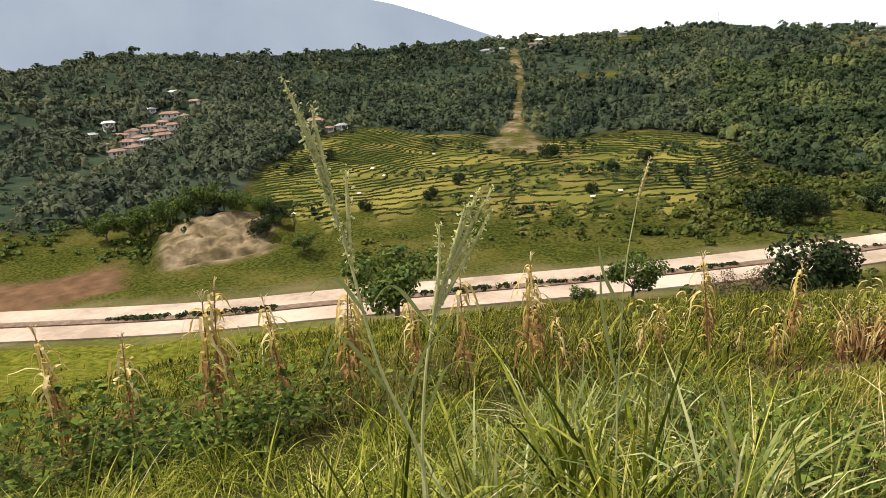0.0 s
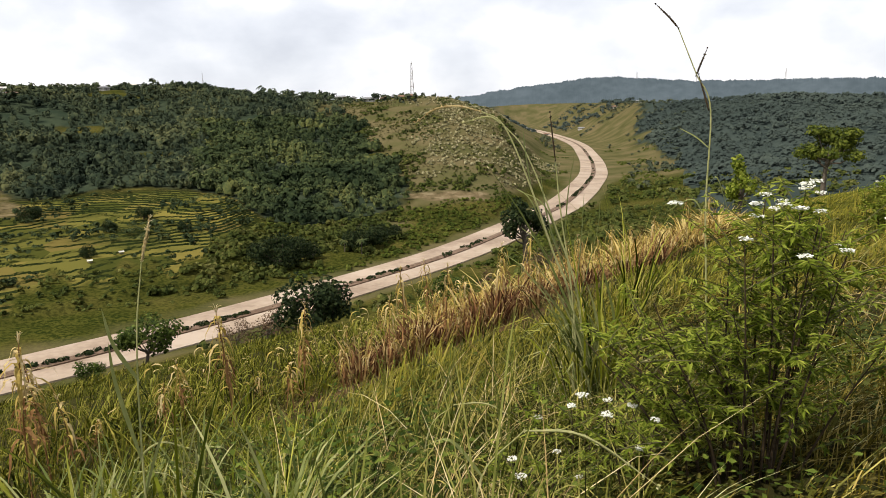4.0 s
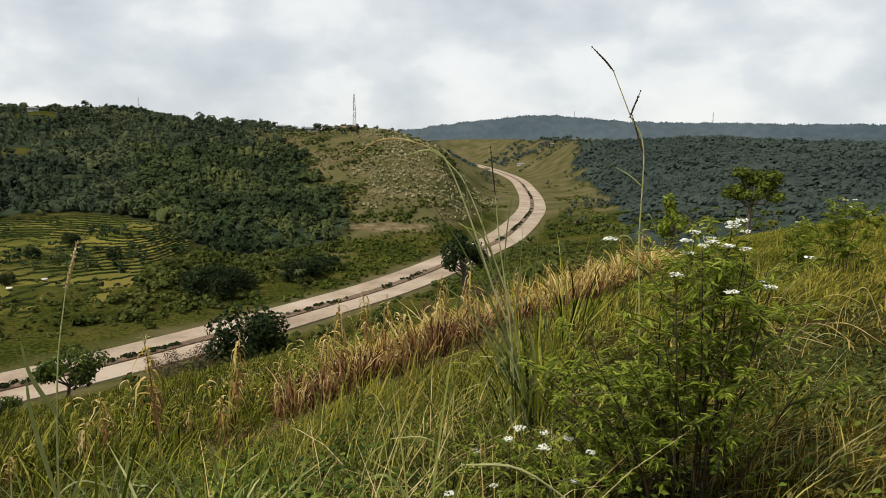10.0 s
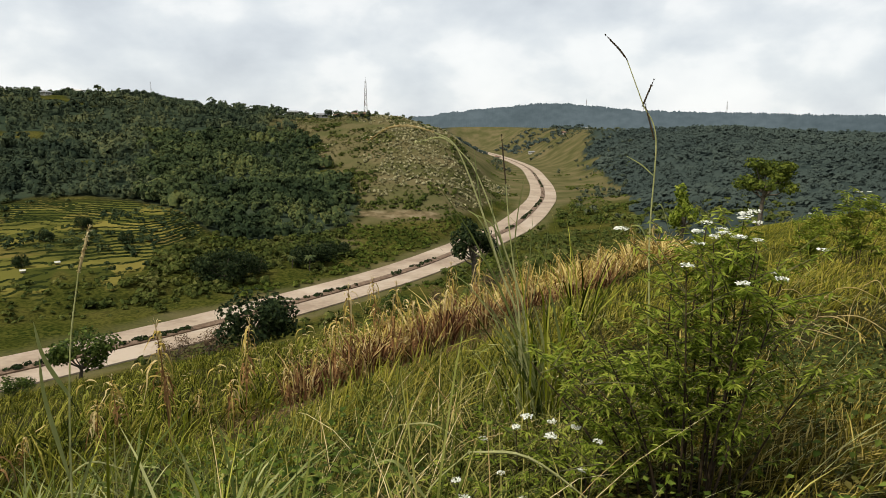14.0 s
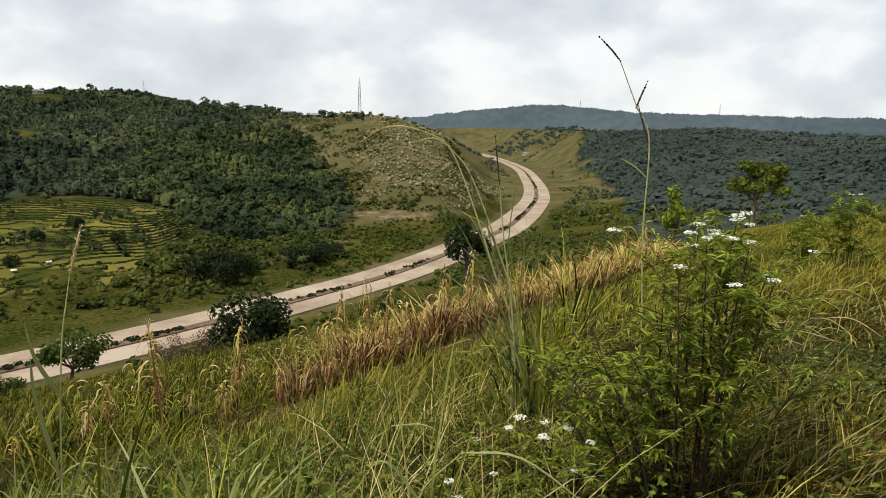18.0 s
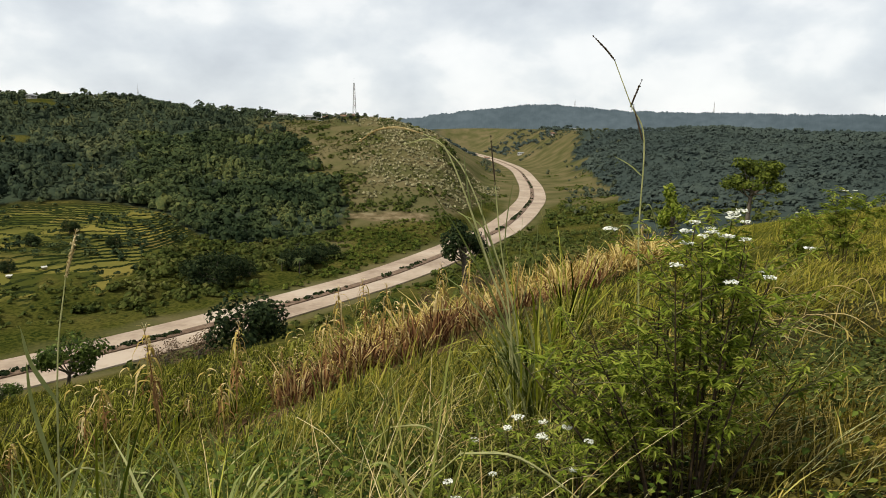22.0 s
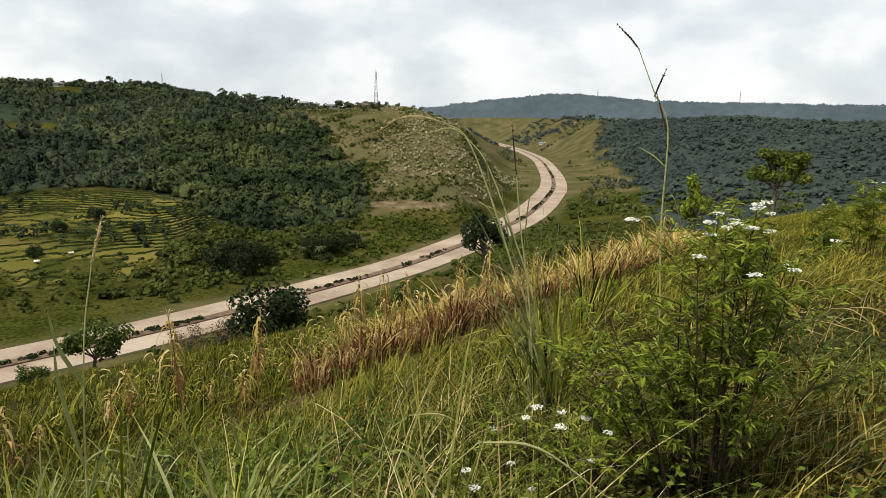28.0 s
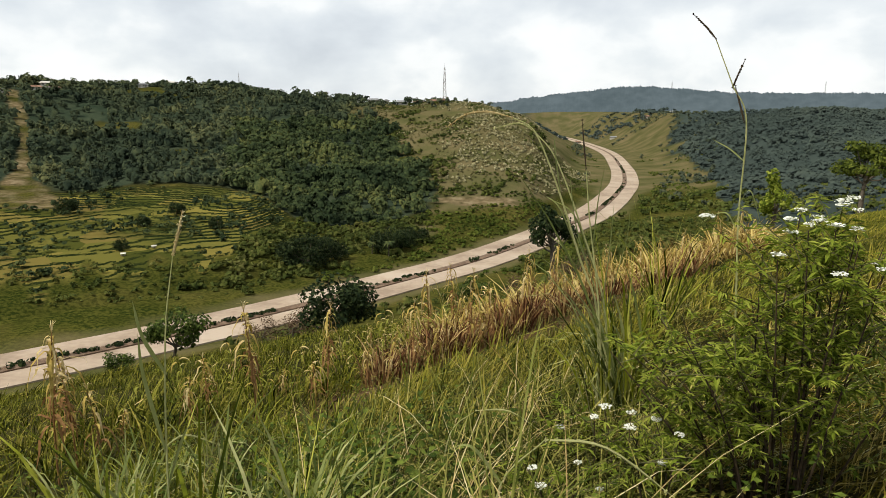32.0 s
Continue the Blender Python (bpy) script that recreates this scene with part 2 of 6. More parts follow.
def raw_mesh(name, verts, faces, mats, index=None, smoothed=False, normals=None):
    """A mesh from arrays: verts (n, 3); faces (m, 3) or (m, 4)."""
    me = bpy.data.meshes.new(name)
    verts, faces = np.asarray(verts, np.float32), np.asarray(faces, np.int32)
    k = faces.shape[1]
    me.vertices.add(len(verts))
    me.vertices.foreach_set("co", verts.ravel())
    me.loops.add(faces.size)
    me.loops.foreach_set("vertex_index", faces.ravel())
    me.polygons.add(len(faces))
    me.polygons.foreach_set("loop_start", np.arange(0, faces.size, k, dtype=np.int32))
    for m in mats:
        me.materials.append(m)
    if index is not None:
        me.polygons.foreach_set("material_index", np.asarray(index, np.int32))
    me.polygons.foreach_set("use_smooth", np.full(len(faces), smoothed))
    me.update(calc_edges=True)
    me.validate()
    if normals is not None:
        me.attributes.new("custom_normal", "FLOAT_VECTOR", "POINT").data.foreach_set("vector", np.asarray(normals, np.float32).ravel())
    return me


def part(name, bm, mat, parent, label=""):
    me = bpy.data.meshes.new(name)
    bm.to_mesh(me)
    bm.free()
    me.materials.append(mat)
    ob = new(name, me)
    ob.parent = parent
    return tagged(ob, label)


def array_part(name, verts, faces, mat, parent, label="", smoothed=False):
    ob = new(name, raw_mesh(name, verts, faces, [mat], None, smoothed))
    ob.parent = parent
    return tagged(ob, label)


def polar(az, r):
    a = np.radians(az)
    return np.sin(a) * r, np.cos(a) * r


# ---- the land: break lines by bearing from the hillside, lofted into one sheet ----
ROAD_Z = -60.0
ROAD = [(-470, -190), (-380, -95), (-300, -28), (-219, 40), (-180, 75), (-155, 105), (-128, 136), (-87, 184), (-50, 237), (-17, 293),
        (25, 394), (40, 440), (60, 524), (81, 640), (99, 833), (112, 1138), (92, 1560), (50, 2000)]


def spline(points, n):
    """A smooth line through the points."""
    p = np.asarray(points, float)
    p = np.vstack([2 * p[0] - p[1], p, 2 * p[-1] - p[-2]])
    out = []
    for k in range(1, len(p) - 2):
        t = np.linspace(0, 1, n, endpoint=False)[:, None]
        a, b, c, d = p[k - 1], p[k], p[k + 1], p[k + 2]
        out.append(0.5 * (2 * b + (c - a) * t + (2 * a - 5 * b + 4 * c - d) * t ** 2 + (3 * b - a - 3 * c + d) * t ** 3))
    return np.vstack(out + [p[-2][None]])


ROAD_LINE = spline(ROAD, 24)


def road_distance(x, y):
    x, y = np.asarray(x, float), np.asarray(y, float)
    best = np.full(x.shape, 1e9)
    near = (np.abs(x) < 600) & (y > -300) & (y < 2100)
    q = np.stack([x[near], y[near]], -1)
    d = np.full(len(q), 1e9)
    for a, b in zip(ROAD_LINE[::3][:-1], ROAD_LINE[::3][1:]):
        ab = b - a
        s = np.clip(((q - a) @ ab) / (ab @ ab), 0, 1)
        d = np.minimum(d, np.hypot(*(q - a - s[:, None] * ab).T))
    best[near] = d
    return best


AZ = (-180, -110, -82, -70, -64, -58, -53, -48, -41, -35, -24, -20, -12, -8, -4, 0, 2, 4, 8, 13, 20, 27, 35, 60, 110, 180)
FINE_AZ = np.arange(-1800, 1801) * 0.1


def line(values, soft=1.5):
    v = np.interp(FINE_AZ, AZ, values)
    k = np.exp(-0.5 * (np.arange(-60, 61) * 0.1 / soft) ** 2)
    return np.convolve(np.pad(v, 60, mode="wrap"), k / k.sum(), "valid")


def by_tilt(r, el):
    """Heights along a line given by its distances and its angles of elevation."""
    return line(r), line([a * math.tan(radians(b)) for a, b in zip(r, el)])


Z14 = (1.0, -4.6, -6.5, -6.6, -6.6, -6.5, -6.4, -6.3, -6.2, -6.0, -5.6, -5.5, -5.1, -4.9, -4.7, -4.4, -4.25, -4.1, -3.8, -3.4, -2.9, -2.5, -2.1, -1.0, 1.5, 1.0)
R_CREST = (50, 60, 60, 60, 60, 60, 55, 50, 42, 38, 32, 30, 28, 28, 28, 28, 29, 30, 32, 35, 38, 40, 40, 50, 50, 50)
Z_CREST = (4, -19, -22.5, -22.5, -22.3, -22.2, -20.2, -18.2, -15.3, -13.8, -11.2, -10.2, -9.2, -8.9, -8.5, -8.0, -7.8, -7.5, -7.2, -6.6, -5.4, -4.45, -3.2, -2, 5, 4)
R_SLOPE = (90,) + (95,) * 3 + (80,) * 3 + (72,) * 4 + (70,) * 5 + (70, 70, 72, 75, 80, 85, 85, 85, 90, 90)
E_SLOPE = (6, -20, -21, -21.2, -21.4, -21.2, -21, -20.6, -20, -19.4, -18.4, -18, -17.4, -16.8, -16, -15, -14.2, -13.2, -12, -11, -9.3, -8.2, -7.4, -2, 5, 6)
R_TOE = (200, 220, 195, 165, 158, 150, 148, 147, 148, 152, 165, 172, 195, 210, 228, 250, 275, 310, 400, 390, 370, 360, 350, 300, 200, 200)
Z_TOE = (28, -45, -58, -58, -58, -58, -58, -58, -58, -58, -58, -58, -58, -58, -58, -58, -58, -58, -59, -57, -52, -48, -45, -30, 18, 28)
R_FIELD = (300, 300, 275, 240, 238, 236, 232, 230, 232, 238, 256, 266, 290, 306, 325, 352, 372, 430, 600, 560, 480, 450, 450, 400, 300, 300)
Z_FIELD = (45, -50, -59, -59.5, -59.5, -59.5, -59.5, -59.5, -59.5, -59.5, -59.5, -59.5, -59.5, -59.5, -59.5, -59, -59.5, -60, -60, -57, -52, -47, -45, -30, 30, 45)
R_FOOT = (400, 380, 325, 330, 296, 400, 520, 500, 490, 460, 430, 360, 350, 380, 390, 400, 420, 620, 720, 680, 560, 540, 540, 500, 400, 400)
E_FOOT = (7, -7, -8.8, -9.6, -9.4, -6.4, -3.2, -4.6, -5.0, -5.8, -5.7, -9.2, -9.3, -7.9, -7.4, -7.2, -7.0, -5.5, -4.7, -4.6, -4.8, -4.6, -4.4, -3, 5, 7)
R_MID = (550, 520, 500, 500, 500, 560, 680, 680, 660, 640, 600, 540, 520, 500, 500, 490, 480, 900, 960, 850, 760, 740, 740, 700, 550, 550)
E_MID = (7, -2, -3.4, -3.8, -3.0, -1.9, -0.6, -1.0, -1.2, -1.6, -1.8, -3.2, -3.3, -3.4, -3.2, -3.6, -4.4, -3.8, -2.3, -2.2, -2.2, -2.0, -2.0, -1, 5, 7)
R_CROWN = (800, 750, 750, 760, 780, 840, 880, 900, 900, 890, 860, 850, 780, 710, 670, 620, 580, 1500, 1400, 1150, 1000, 1000, 1000, 900, 800, 800)
E_CROWN = (6, 1.5, 1.3, 2.5, 2.1, 2.0, 2.0, 2.0, 2.0, 2.0, 1.75, 1.35, 0.85, 0.6, 0.85, -0.5, -1.7, -0.3, 0.2, -0.05, 0.1, -0.15, -0.4, 0, 4, 6)
R_BACK = (1200, 1150, 1150, 1150, 1150, 1250, 1300, 1300, 1300, 1300, 1250, 1200, 1050, 900, 1200, 1400, 1500, 1900, 1900, 1600, 1500, 1500, 1500, 1400, 1200, 1200)
Z_BACK = (40, 0, 0, 10, 10, 10, 10, 10, 10, 8, 0, -10, -20, -30, -18, -13, -12, -4, 4, -20, -35, -45, -45, -30, 30, 40)
E14 = np.array(Z14)
LINES = [
    (line([0.01] * 26), line([-1.6] * 26)),
    (line([5.0] * 26), line(list(-1.6 + (E14 + 1.6) * 5 / 14 + 0.05))),
    (line([14.0] * 26), line(Z14)),
    (line(R_CREST), line(Z_CREST)),
    by_tilt(R_SLOPE, E_SLOPE),
    (line(R_TOE), line(Z_TOE)),
    (line(R_FIELD), line(Z_FIELD)),
    by_tilt(R_FOOT, E_FOOT),
    by_tilt(R_MID, E_MID),
    by_tilt(R_CROWN, E_CROWN),
    (line(R_BACK), line(Z_BACK)),
    (line([2300] * 26), line([-30] * 14 + [-6, 4, 6, 6, 4, -10] + [-30] * 6)),
    (line([4950] * 26), line([-40] * 26)),
]
LINE_R = np.stack([a for a, b in LINES])
LINE_Z = np.stack([b for a, b in LINES])


def loft_columns(az, rows):
    """Heights at every distance of rows along every bearing of az (monotone cubic between the break lines)."""
    out = np.zeros((len(az), len(rows)))
    for c, a in enumerate(az):
        R = np.array([np.interp(a, FINE_AZ, q) for q in LINE_R])
        Z = np.array([np.interp(a, FINE_AZ, q) for q in LINE_Z])
        h, d = np.diff(R), np.diff(Z) / np.diff(R)
        m = np.zeros(len(R))
        same = d[:-1] * d[1:] > 0
        w1, w2 = 2 * h[1:] + h[:-1], h[1:] + 2 * h[:-1]
        with np.errstate(divide="ignore", invalid="ignore"):
            m[1:-1] = np.where(same, (w1 + w2) / (w1 / d[:-1] + w2 / d[1:]), 0)
        m[0], m[-1] = d[0], d[-1]
        k = np.clip(np.searchsorted(R, rows) - 1, 0, len(R) - 2)
        t = np.clip((rows - R[k]) / h[k], 0, 1)
        out[c] = ((2 * t ** 3 - 3 * t ** 2 + 1) * Z[k] + (t ** 3 - 2 * t ** 2 + t) * h[k] * m[k]
                  + (3 * t ** 2 - 2 * t ** 3) * Z[k + 1] + (t ** 3 - t ** 2) * h[k] * m[k + 1])
    return out


LOOK_R = np.concatenate([np.linspace(0.02, 20, 60), np.geomspace(20.5, 4950, 360)])
LOOK_AZ = np.arange(-180, 180.01, 0.3)
LOOK_Z = loft_columns(LOOK_AZ, LOOK_R)


def terrace_mask(az, r):
    """Where the paddies lie: between the road's far bank and the foot of the woods."""
    foot, field = np.interp(az, FINE_AZ, LINE_R[7]), np.interp(az, FINE_AZ, LINE_R[6])
    left = smooth(-60, -57.5, az + 2.5 * np.sin(r / 45))
    edge = np.interp(r, (250, 300, 340, 375, 450), (-24.5, -24.2, -21.2, -20.0, -22.5))
    right = 1 - smooth(-0.8, 0.8, az - edge)
    return left * right * smooth(field + 40 - 22 * smooth(-46, -40, az), field + 56 - 22 * smooth(-46, -40, az), r + 14 * np.sin(az * 1.1) + 9 * np.sin(az * 2.7)) * (1 - smooth(foot + 4, foot + 22, r))


def relief(az, r, x, y, z):
    """Adds hummocks, the paddies' steps, the cut bank and the road's level bed to the lofted land."""
    near = 1 - smooth(3, 9, r)
    z = z + fbm(x, y, 3.0, 3, 5) * 0.35 * (1 - 0.5 * near) * (1 - smooth(60, 120, r))
    z = z + fbm(x, y, 70, 3, 11) * 9 * (1 - 0.75 * smooth(0, 3, az) * (1 - smooth(11, 15, az))) * smooth(300, 420, r) * (1 - smooth(950, 1250, r))
    z = z + fbm(x, y, 9, 3, 21) * 1.2 * smooth(60, 150, r) * (1 - smooth(430, 540, r))
    tm = terrace_mask(az, r)
    s = np.clip((r - np.interp(az, FINE_AZ, LINE_R[6])) / (np.interp(az, FINE_AZ, LINE_R[7]) - np.interp(az, FINE_AZ, LINE_R[6])), 0, 1)
    z = z + 17 * (np.sqrt(s) - s) * smooth(-63, -57, az) * (1 - smooth(-24, -18, az))
    z = z + 2.4 * smooth(250, 272, r) * (1 - smooth(276, 335, r)) * smooth(-70, -67, az) * (1 - smooth(-60, -57.5, az))
    gully = np.abs(fbm(x, y, 11, 3, 41)) * smooth(254, 262, r) * (1 - smooth(300, 320, r)) * smooth(-70, -68, az) * (1 - smooth(-60, -58, az))
    z = z - 26.0 * np.clip(0.13 - gully, 0, 1) * (gully > 0)
    step = 0.62
    zz = z + fbm(x, y, 45, 2, 31) * 3.0 * tm
    u = zz / step
    flat = (np.floor(u) + smooth(0.66, 1.0, u - np.floor(u))) * step
    z = z + (flat - z) * tm
    d = road_distance(x, y)
    return ROAD_Z - 0.45 + (z - ROAD_Z + 0.45) * smooth(14, 26 + 120 * smooth(520, 700, r), d)


def ground(x, y):
    """Height of the ground."""
    x, y = np.atleast_1d(np.asarray(x, float)), np.atleast_1d(np.asarray(y, float))
    az, r = np.degrees(np.arctan2(x, y)), np.maximum(np.hypot(x, y), 0.03)
    i = np.clip(np.searchsorted(LOOK_AZ, az) - 1, 0, len(LOOK_AZ) - 2)
    j = np.clip(np.searchsorted(LOOK_R, r) - 1, 0, len(LOOK_R) - 2)
    u = (az - LOOK_AZ[i]) / (LOOK_AZ[i + 1] - LOOK_AZ[i])
    v = np.clip((r - LOOK_R[j]) / (LOOK_R[j + 1] - LOOK_R[j]), 0, 1)
    z = (LOOK_Z[i, j] * (1 - u) + LOOK_Z[i + 1, j] * u) * (1 - v) + (LOOK_Z[i, j + 1] * (1 - u) + LOOK_Z[i + 1, j + 1] * u) * v
    return relief(az, r, x, y, z)


# ---- ground sheet ----
def ground_material():
    m = bpy.data.materials.new("land cover")
    m.use_nodes = True
    n, l = m.node_tree.nodes, m.node_tree.links
    p = n["Principled BSDF"]
    p.inputs["Roughness"].default_value = 0.95
    p.inputs["Specular IOR Level"].default_value = 0.0
    geo = n.new("ShaderNodeNewGeometry")

    def noise_tex(scale, detail=4.0):
        t = n.new("ShaderNodeTexNoise")
        t.inputs["Scale"].default_value, t.inputs["Detail"].default_value = scale, detail
        l.new(geo.outputs["Position"], t.inputs["Vector"])
        return t.outputs["Fac"]

    def ramp(fac, *stops):
        t = n.new("ShaderNodeValToRGB")
        e = t.color_ramp.elements
        while len(e) < len(stops):
            e.new(0.5)
        for k, (pos, col) in enumerate(stops):
            e[k].position, e[k].color = pos, (*col, 1)
        l.new(fac, t.inputs["Fac"])
        return t.outputs["Color"]

    def over(base, top, fac):
        t = n.new("ShaderNodeMix")
        t.data_type = "RGBA"
        l.new(fac, t.inputs[0])
        l.new(base, t.inputs[6])
        l.new(top, t.inputs[7])
        return t.outputs[2]

    def cover(name):
        t = n.new("ShaderNodeAttribute")
        t.attribute_name = name
        return t.outputs["Fac"]

    grass = over(ramp(noise_tex(0.035), (0.36, (0.014, 0.020, 0.004)), (0.5, (0.036, 0.038, 0.008)), (0.64, (0.075, 0.062, 0.018))),
                 ramp(noise_tex(0.9, 9), (0.40, (0.012, 0.018, 0.004)), (0.60, (0.070, 0.070, 0.014))), noise_tex(0.12))
    floor_ = ramp(noise_tex(0.7, 9), (0.35, (0.014, 0.012, 0.005)), (0.5, (0.026, 0.024, 0.010)), (0.65, (0.046, 0.036, 0.018)))
    forest = ramp(noise_tex(0.05, 5), (0.36, (0.020, 0.030, 0.019)), (0.64, (0.036, 0.047, 0.028)))
    # ground under that forest: the same shade and haze put into its colour
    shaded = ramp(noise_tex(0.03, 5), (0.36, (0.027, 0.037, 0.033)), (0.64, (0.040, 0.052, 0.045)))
    soil = ramp(noise_tex(0.18, 12), (0.36, (0.060, 0.048, 0.024)), (0.5, (0.125, 0.092, 0.052)), (0.62, (0.185, 0.145, 0.090)))
    red = ramp(noise_tex(0.2, 6), (0.3, (0.066, 0.036, 0.021)), (0.7, (0.125, 0.072, 0.040)))
    # paddies: ripe and green plots by level, dark banks where the ground is steep
    vor = n.new("ShaderNodeTexVoronoi")
    vor.inputs["Scale"].default_value = 0.035
    mapv = n.new("ShaderNodeMapping")
    mapv.inputs["Scale"].default_value = (1, 1, 9)
    l.new(geo.outputs["Position"], mapv.inputs["Vector"])
    l.new(mapv.outputs["Vector"], vor.inputs["Vector"])
    sep = n.new("ShaderNodeSeparateColor")
    l.new(vor.outputs["Color"], sep.inputs["Color"])
    plot = ramp(sep.outputs[0], (0.0, (0.040, 0.045, 0.010)), (0.3, (0.072, 0.072, 0.016)), (0.5, (0.104, 0.096, 0.023)), (0.75, (0.150, 0.126, 0.030)), (1.0, (0.10, 0.078, 0.024)))
    plot = over(plot, ramp(noise_tex(0.5, 5), (0.35, (0.020, 0.028, 0.007)), (0.65, (0.070, 0.070, 0.017))), ramp(noise_tex(0.02), (0.50, (0, 0, 0)), (0.68, (1, 1, 1))))
    sepn = n.new("ShaderNodeSeparateXYZ")
    l.new(geo.outputs["True Normal"], sepn.inputs["Vector"])
    steep = n.new("ShaderNodeMapRange")
    steep.inputs[1].default_value, steep.inputs[2].default_value, steep.inputs[3].default_value, steep.inputs[4].default_value = 0.994, 0.965, 0, 1
    l.new(sepn.outputs["Z"], steep.inputs[0])
    bank = ramp(noise_tex(0.4, 5), (0.3, (0.007, 0.011, 0.004)), (0.7, (0.020, 0.026, 0.008)))
    paddies = over(plot, bank, steep.outputs[0])
    dry = ramp(noise_tex(0.035, 9), (0.30, (0.052, 0.055, 0.020)), (0.44, (0.072, 0.069, 0.028)), (0.56, (0.094, 0.080, 0.038)), (0.70, (0.120, 0.098, 0.050)))
    meadow = ramp(noise_tex(0.6, 9), (0.34, (0.040, 0.046, 0.006)), (0.5, (0.076, 0.080, 0.010)), (0.66, (0.125, 0.118, 0.020)))
    col = over(grass, paddies, cover("paddy"))
    col = over(col, meadow, cover("meadow"))
    col = over(col, dry, cover("dry"))
    col = over(col, floor_, cover("wood"))
    col = over(col, forest, cover("forest"))
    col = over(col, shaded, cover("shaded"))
    col = over(col, soil, cover("soil"))
    col = over(col, red, cover("red"))
    l.new(col, p.inputs["Base Color"])
    b = n.new("ShaderNodeBump")
    b.inputs["Strength"].default_value, b.inputs["Distance"].default_value = 0.5, 0.4
    l.new(noise_tex(1.6, 12), b.inputs["Height"])
    l.new(b.outputs["Normal"], p.inputs["Normal"])
    return m


def covers(az, r, x, y):
    """Land cover, 0 to 1, at bearing az and distance r."""
    foot, crown = np.interp(az, FINE_AZ, LINE_R[7]), np.interp(az, FINE_AZ, LINE_R[9])
    wob = fbm(x, y, 40, 3, 51)
    wob2 = fbm(x, y, 14, 3, 61)
    knoll = smooth(-1.2, 1.2, az - np.interp(r, (417, 488, 564, 631, 713), (-8.2, -9.2, -11.2, -13.6, -14.8)) + wob * 5 + wob2 * 3) * (1 - smooth(3.5, 5.5, az)) * smooth(foot - 10, foot + 10, r)
    right = smooth(-0.8, 0.8, az - np.interp(r, (420, 560, 770, 1000), (15.5, 14.2, 12.6, 10.8)) + wob * 3)
    valley = np.maximum(smooth(0.5, 2.5, az), smooth(-3, 0, az) * smooth(760, 860, r)) * (1 - right) * smooth(520, 600, r)
    wood = smooth(foot - 4, foot + 26, r + wob * 55) * (1 - knoll) * (1 - valley) * (1 - smooth(1.5, 3, az) * (1 - right))
    wood = wood * np.maximum(smooth(-0.25, -0.17, fbm(x, y, 70, 3, 57)), 1 - smooth(-36, -32, az))
    wood = np.where(right > 0.5, smooth(260, 330, r + wob * 60), wood)
    wood = np.maximum(wood, 0.9 * smooth(1420, 1560, r) * (1 - smooth(-2, 0, az) * (1 - smooth(9, 11, az))))
    slide = np.exp(-((az + 38.9 + 0.35 * np.sin(r / 60)) / (0.5 + 2.1 * smooth(560, 440, r))) ** 2) * smooth(400, 450, r) * (1 - smooth(800, 850, r))
    slide = smooth(0.35, 0.65, slide + wob2 * 0.5)
    scar = smooth(-69.2, -67.6, az + wob2 * 2) * (1 - smooth(-60.8, -59.4, az + wob2 * 3)) * smooth(246, 254, r + wob2 * 8) * (1 - smooth(298, 304, r + wob2 * 10))
    patch = smooth(-9.0, -7.6, az + wob2 * 2) * (1 - smooth(-2.6, -0.6, az + wob2 * 3)) * smooth(392, 397, r + wob2 * 10) * (1 - smooth(405, 411, r + wob2 * 10))
    patch2 = smooth(-15, -13, az) * (1 - smooth(-9, -7.5, az)) * smooth(330, 338, r + wob2 * 20) * (1 - smooth(352, 362, r + wob2 * 20))
    red = smooth(-90, -84, az) * (1 - smooth(-72.5, -70.5, az + wob2 * 2)) * smooth(232, 238, r) * (1 - smooth(262, 280, r + wob2 * 25))
    verge = smooth(11.5, 13, road_distance(x, y)) * (1 - smooth(16, 22, road_distance(x, y) + wob2 * 8))
    fieldred = np.exp(-((r - 11.5 - (az + 10) * 0.12) / 1.6) ** 2) * smooth(-30, -15, az) * (1 - smooth(4, 12, az))
    cut = smooth(-24.5, -22.5, az) * (1 - smooth(-15, -13.5, az)) * smooth(100, 115, r) * (1 - smooth(160, 180, r))
    far = smooth(200, 240, r)
    # shaded: where the ground takes the colour with shade and haze in it
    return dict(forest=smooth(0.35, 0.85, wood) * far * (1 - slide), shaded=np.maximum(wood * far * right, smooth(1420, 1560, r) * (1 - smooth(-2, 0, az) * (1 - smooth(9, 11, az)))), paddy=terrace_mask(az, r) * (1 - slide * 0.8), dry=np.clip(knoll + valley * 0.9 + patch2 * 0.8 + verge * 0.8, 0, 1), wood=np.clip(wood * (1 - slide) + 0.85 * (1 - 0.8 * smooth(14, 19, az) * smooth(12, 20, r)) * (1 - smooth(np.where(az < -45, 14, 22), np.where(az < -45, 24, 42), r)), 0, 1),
                soil=np.clip(slide * (0.42 + 1.6 * wob2) + scar + patch * 0.8, 0, 1), red=np.clip(red * 0.9 + fieldred * 0.8 + cut + 0.7 * verge * (r < np.interp(az, FINE_AZ, LINE_R[5]) + 14) * smooth(-30, -20, az), 0, 1), meadow=np.clip((1 - smooth(-52, -38, az)) * smooth(16, 30, r) * (1 - smooth(190, 205, r)) * 0.9 + smooth(13, 18, az) * smooth(12, 22, r) * (1 - smooth(80, 130, r)) * 0.8, 0, 1), knoll=knoll, valley=valley, right=right)


sheet_az = np.concatenate([np.arange(-180, -90, 4), np.arange(-90, -60, 0.4), np.arange(-60, -19, 0.21), np.arange(-19, 40, 0.36), np.arange(40, 176.1, 4)])
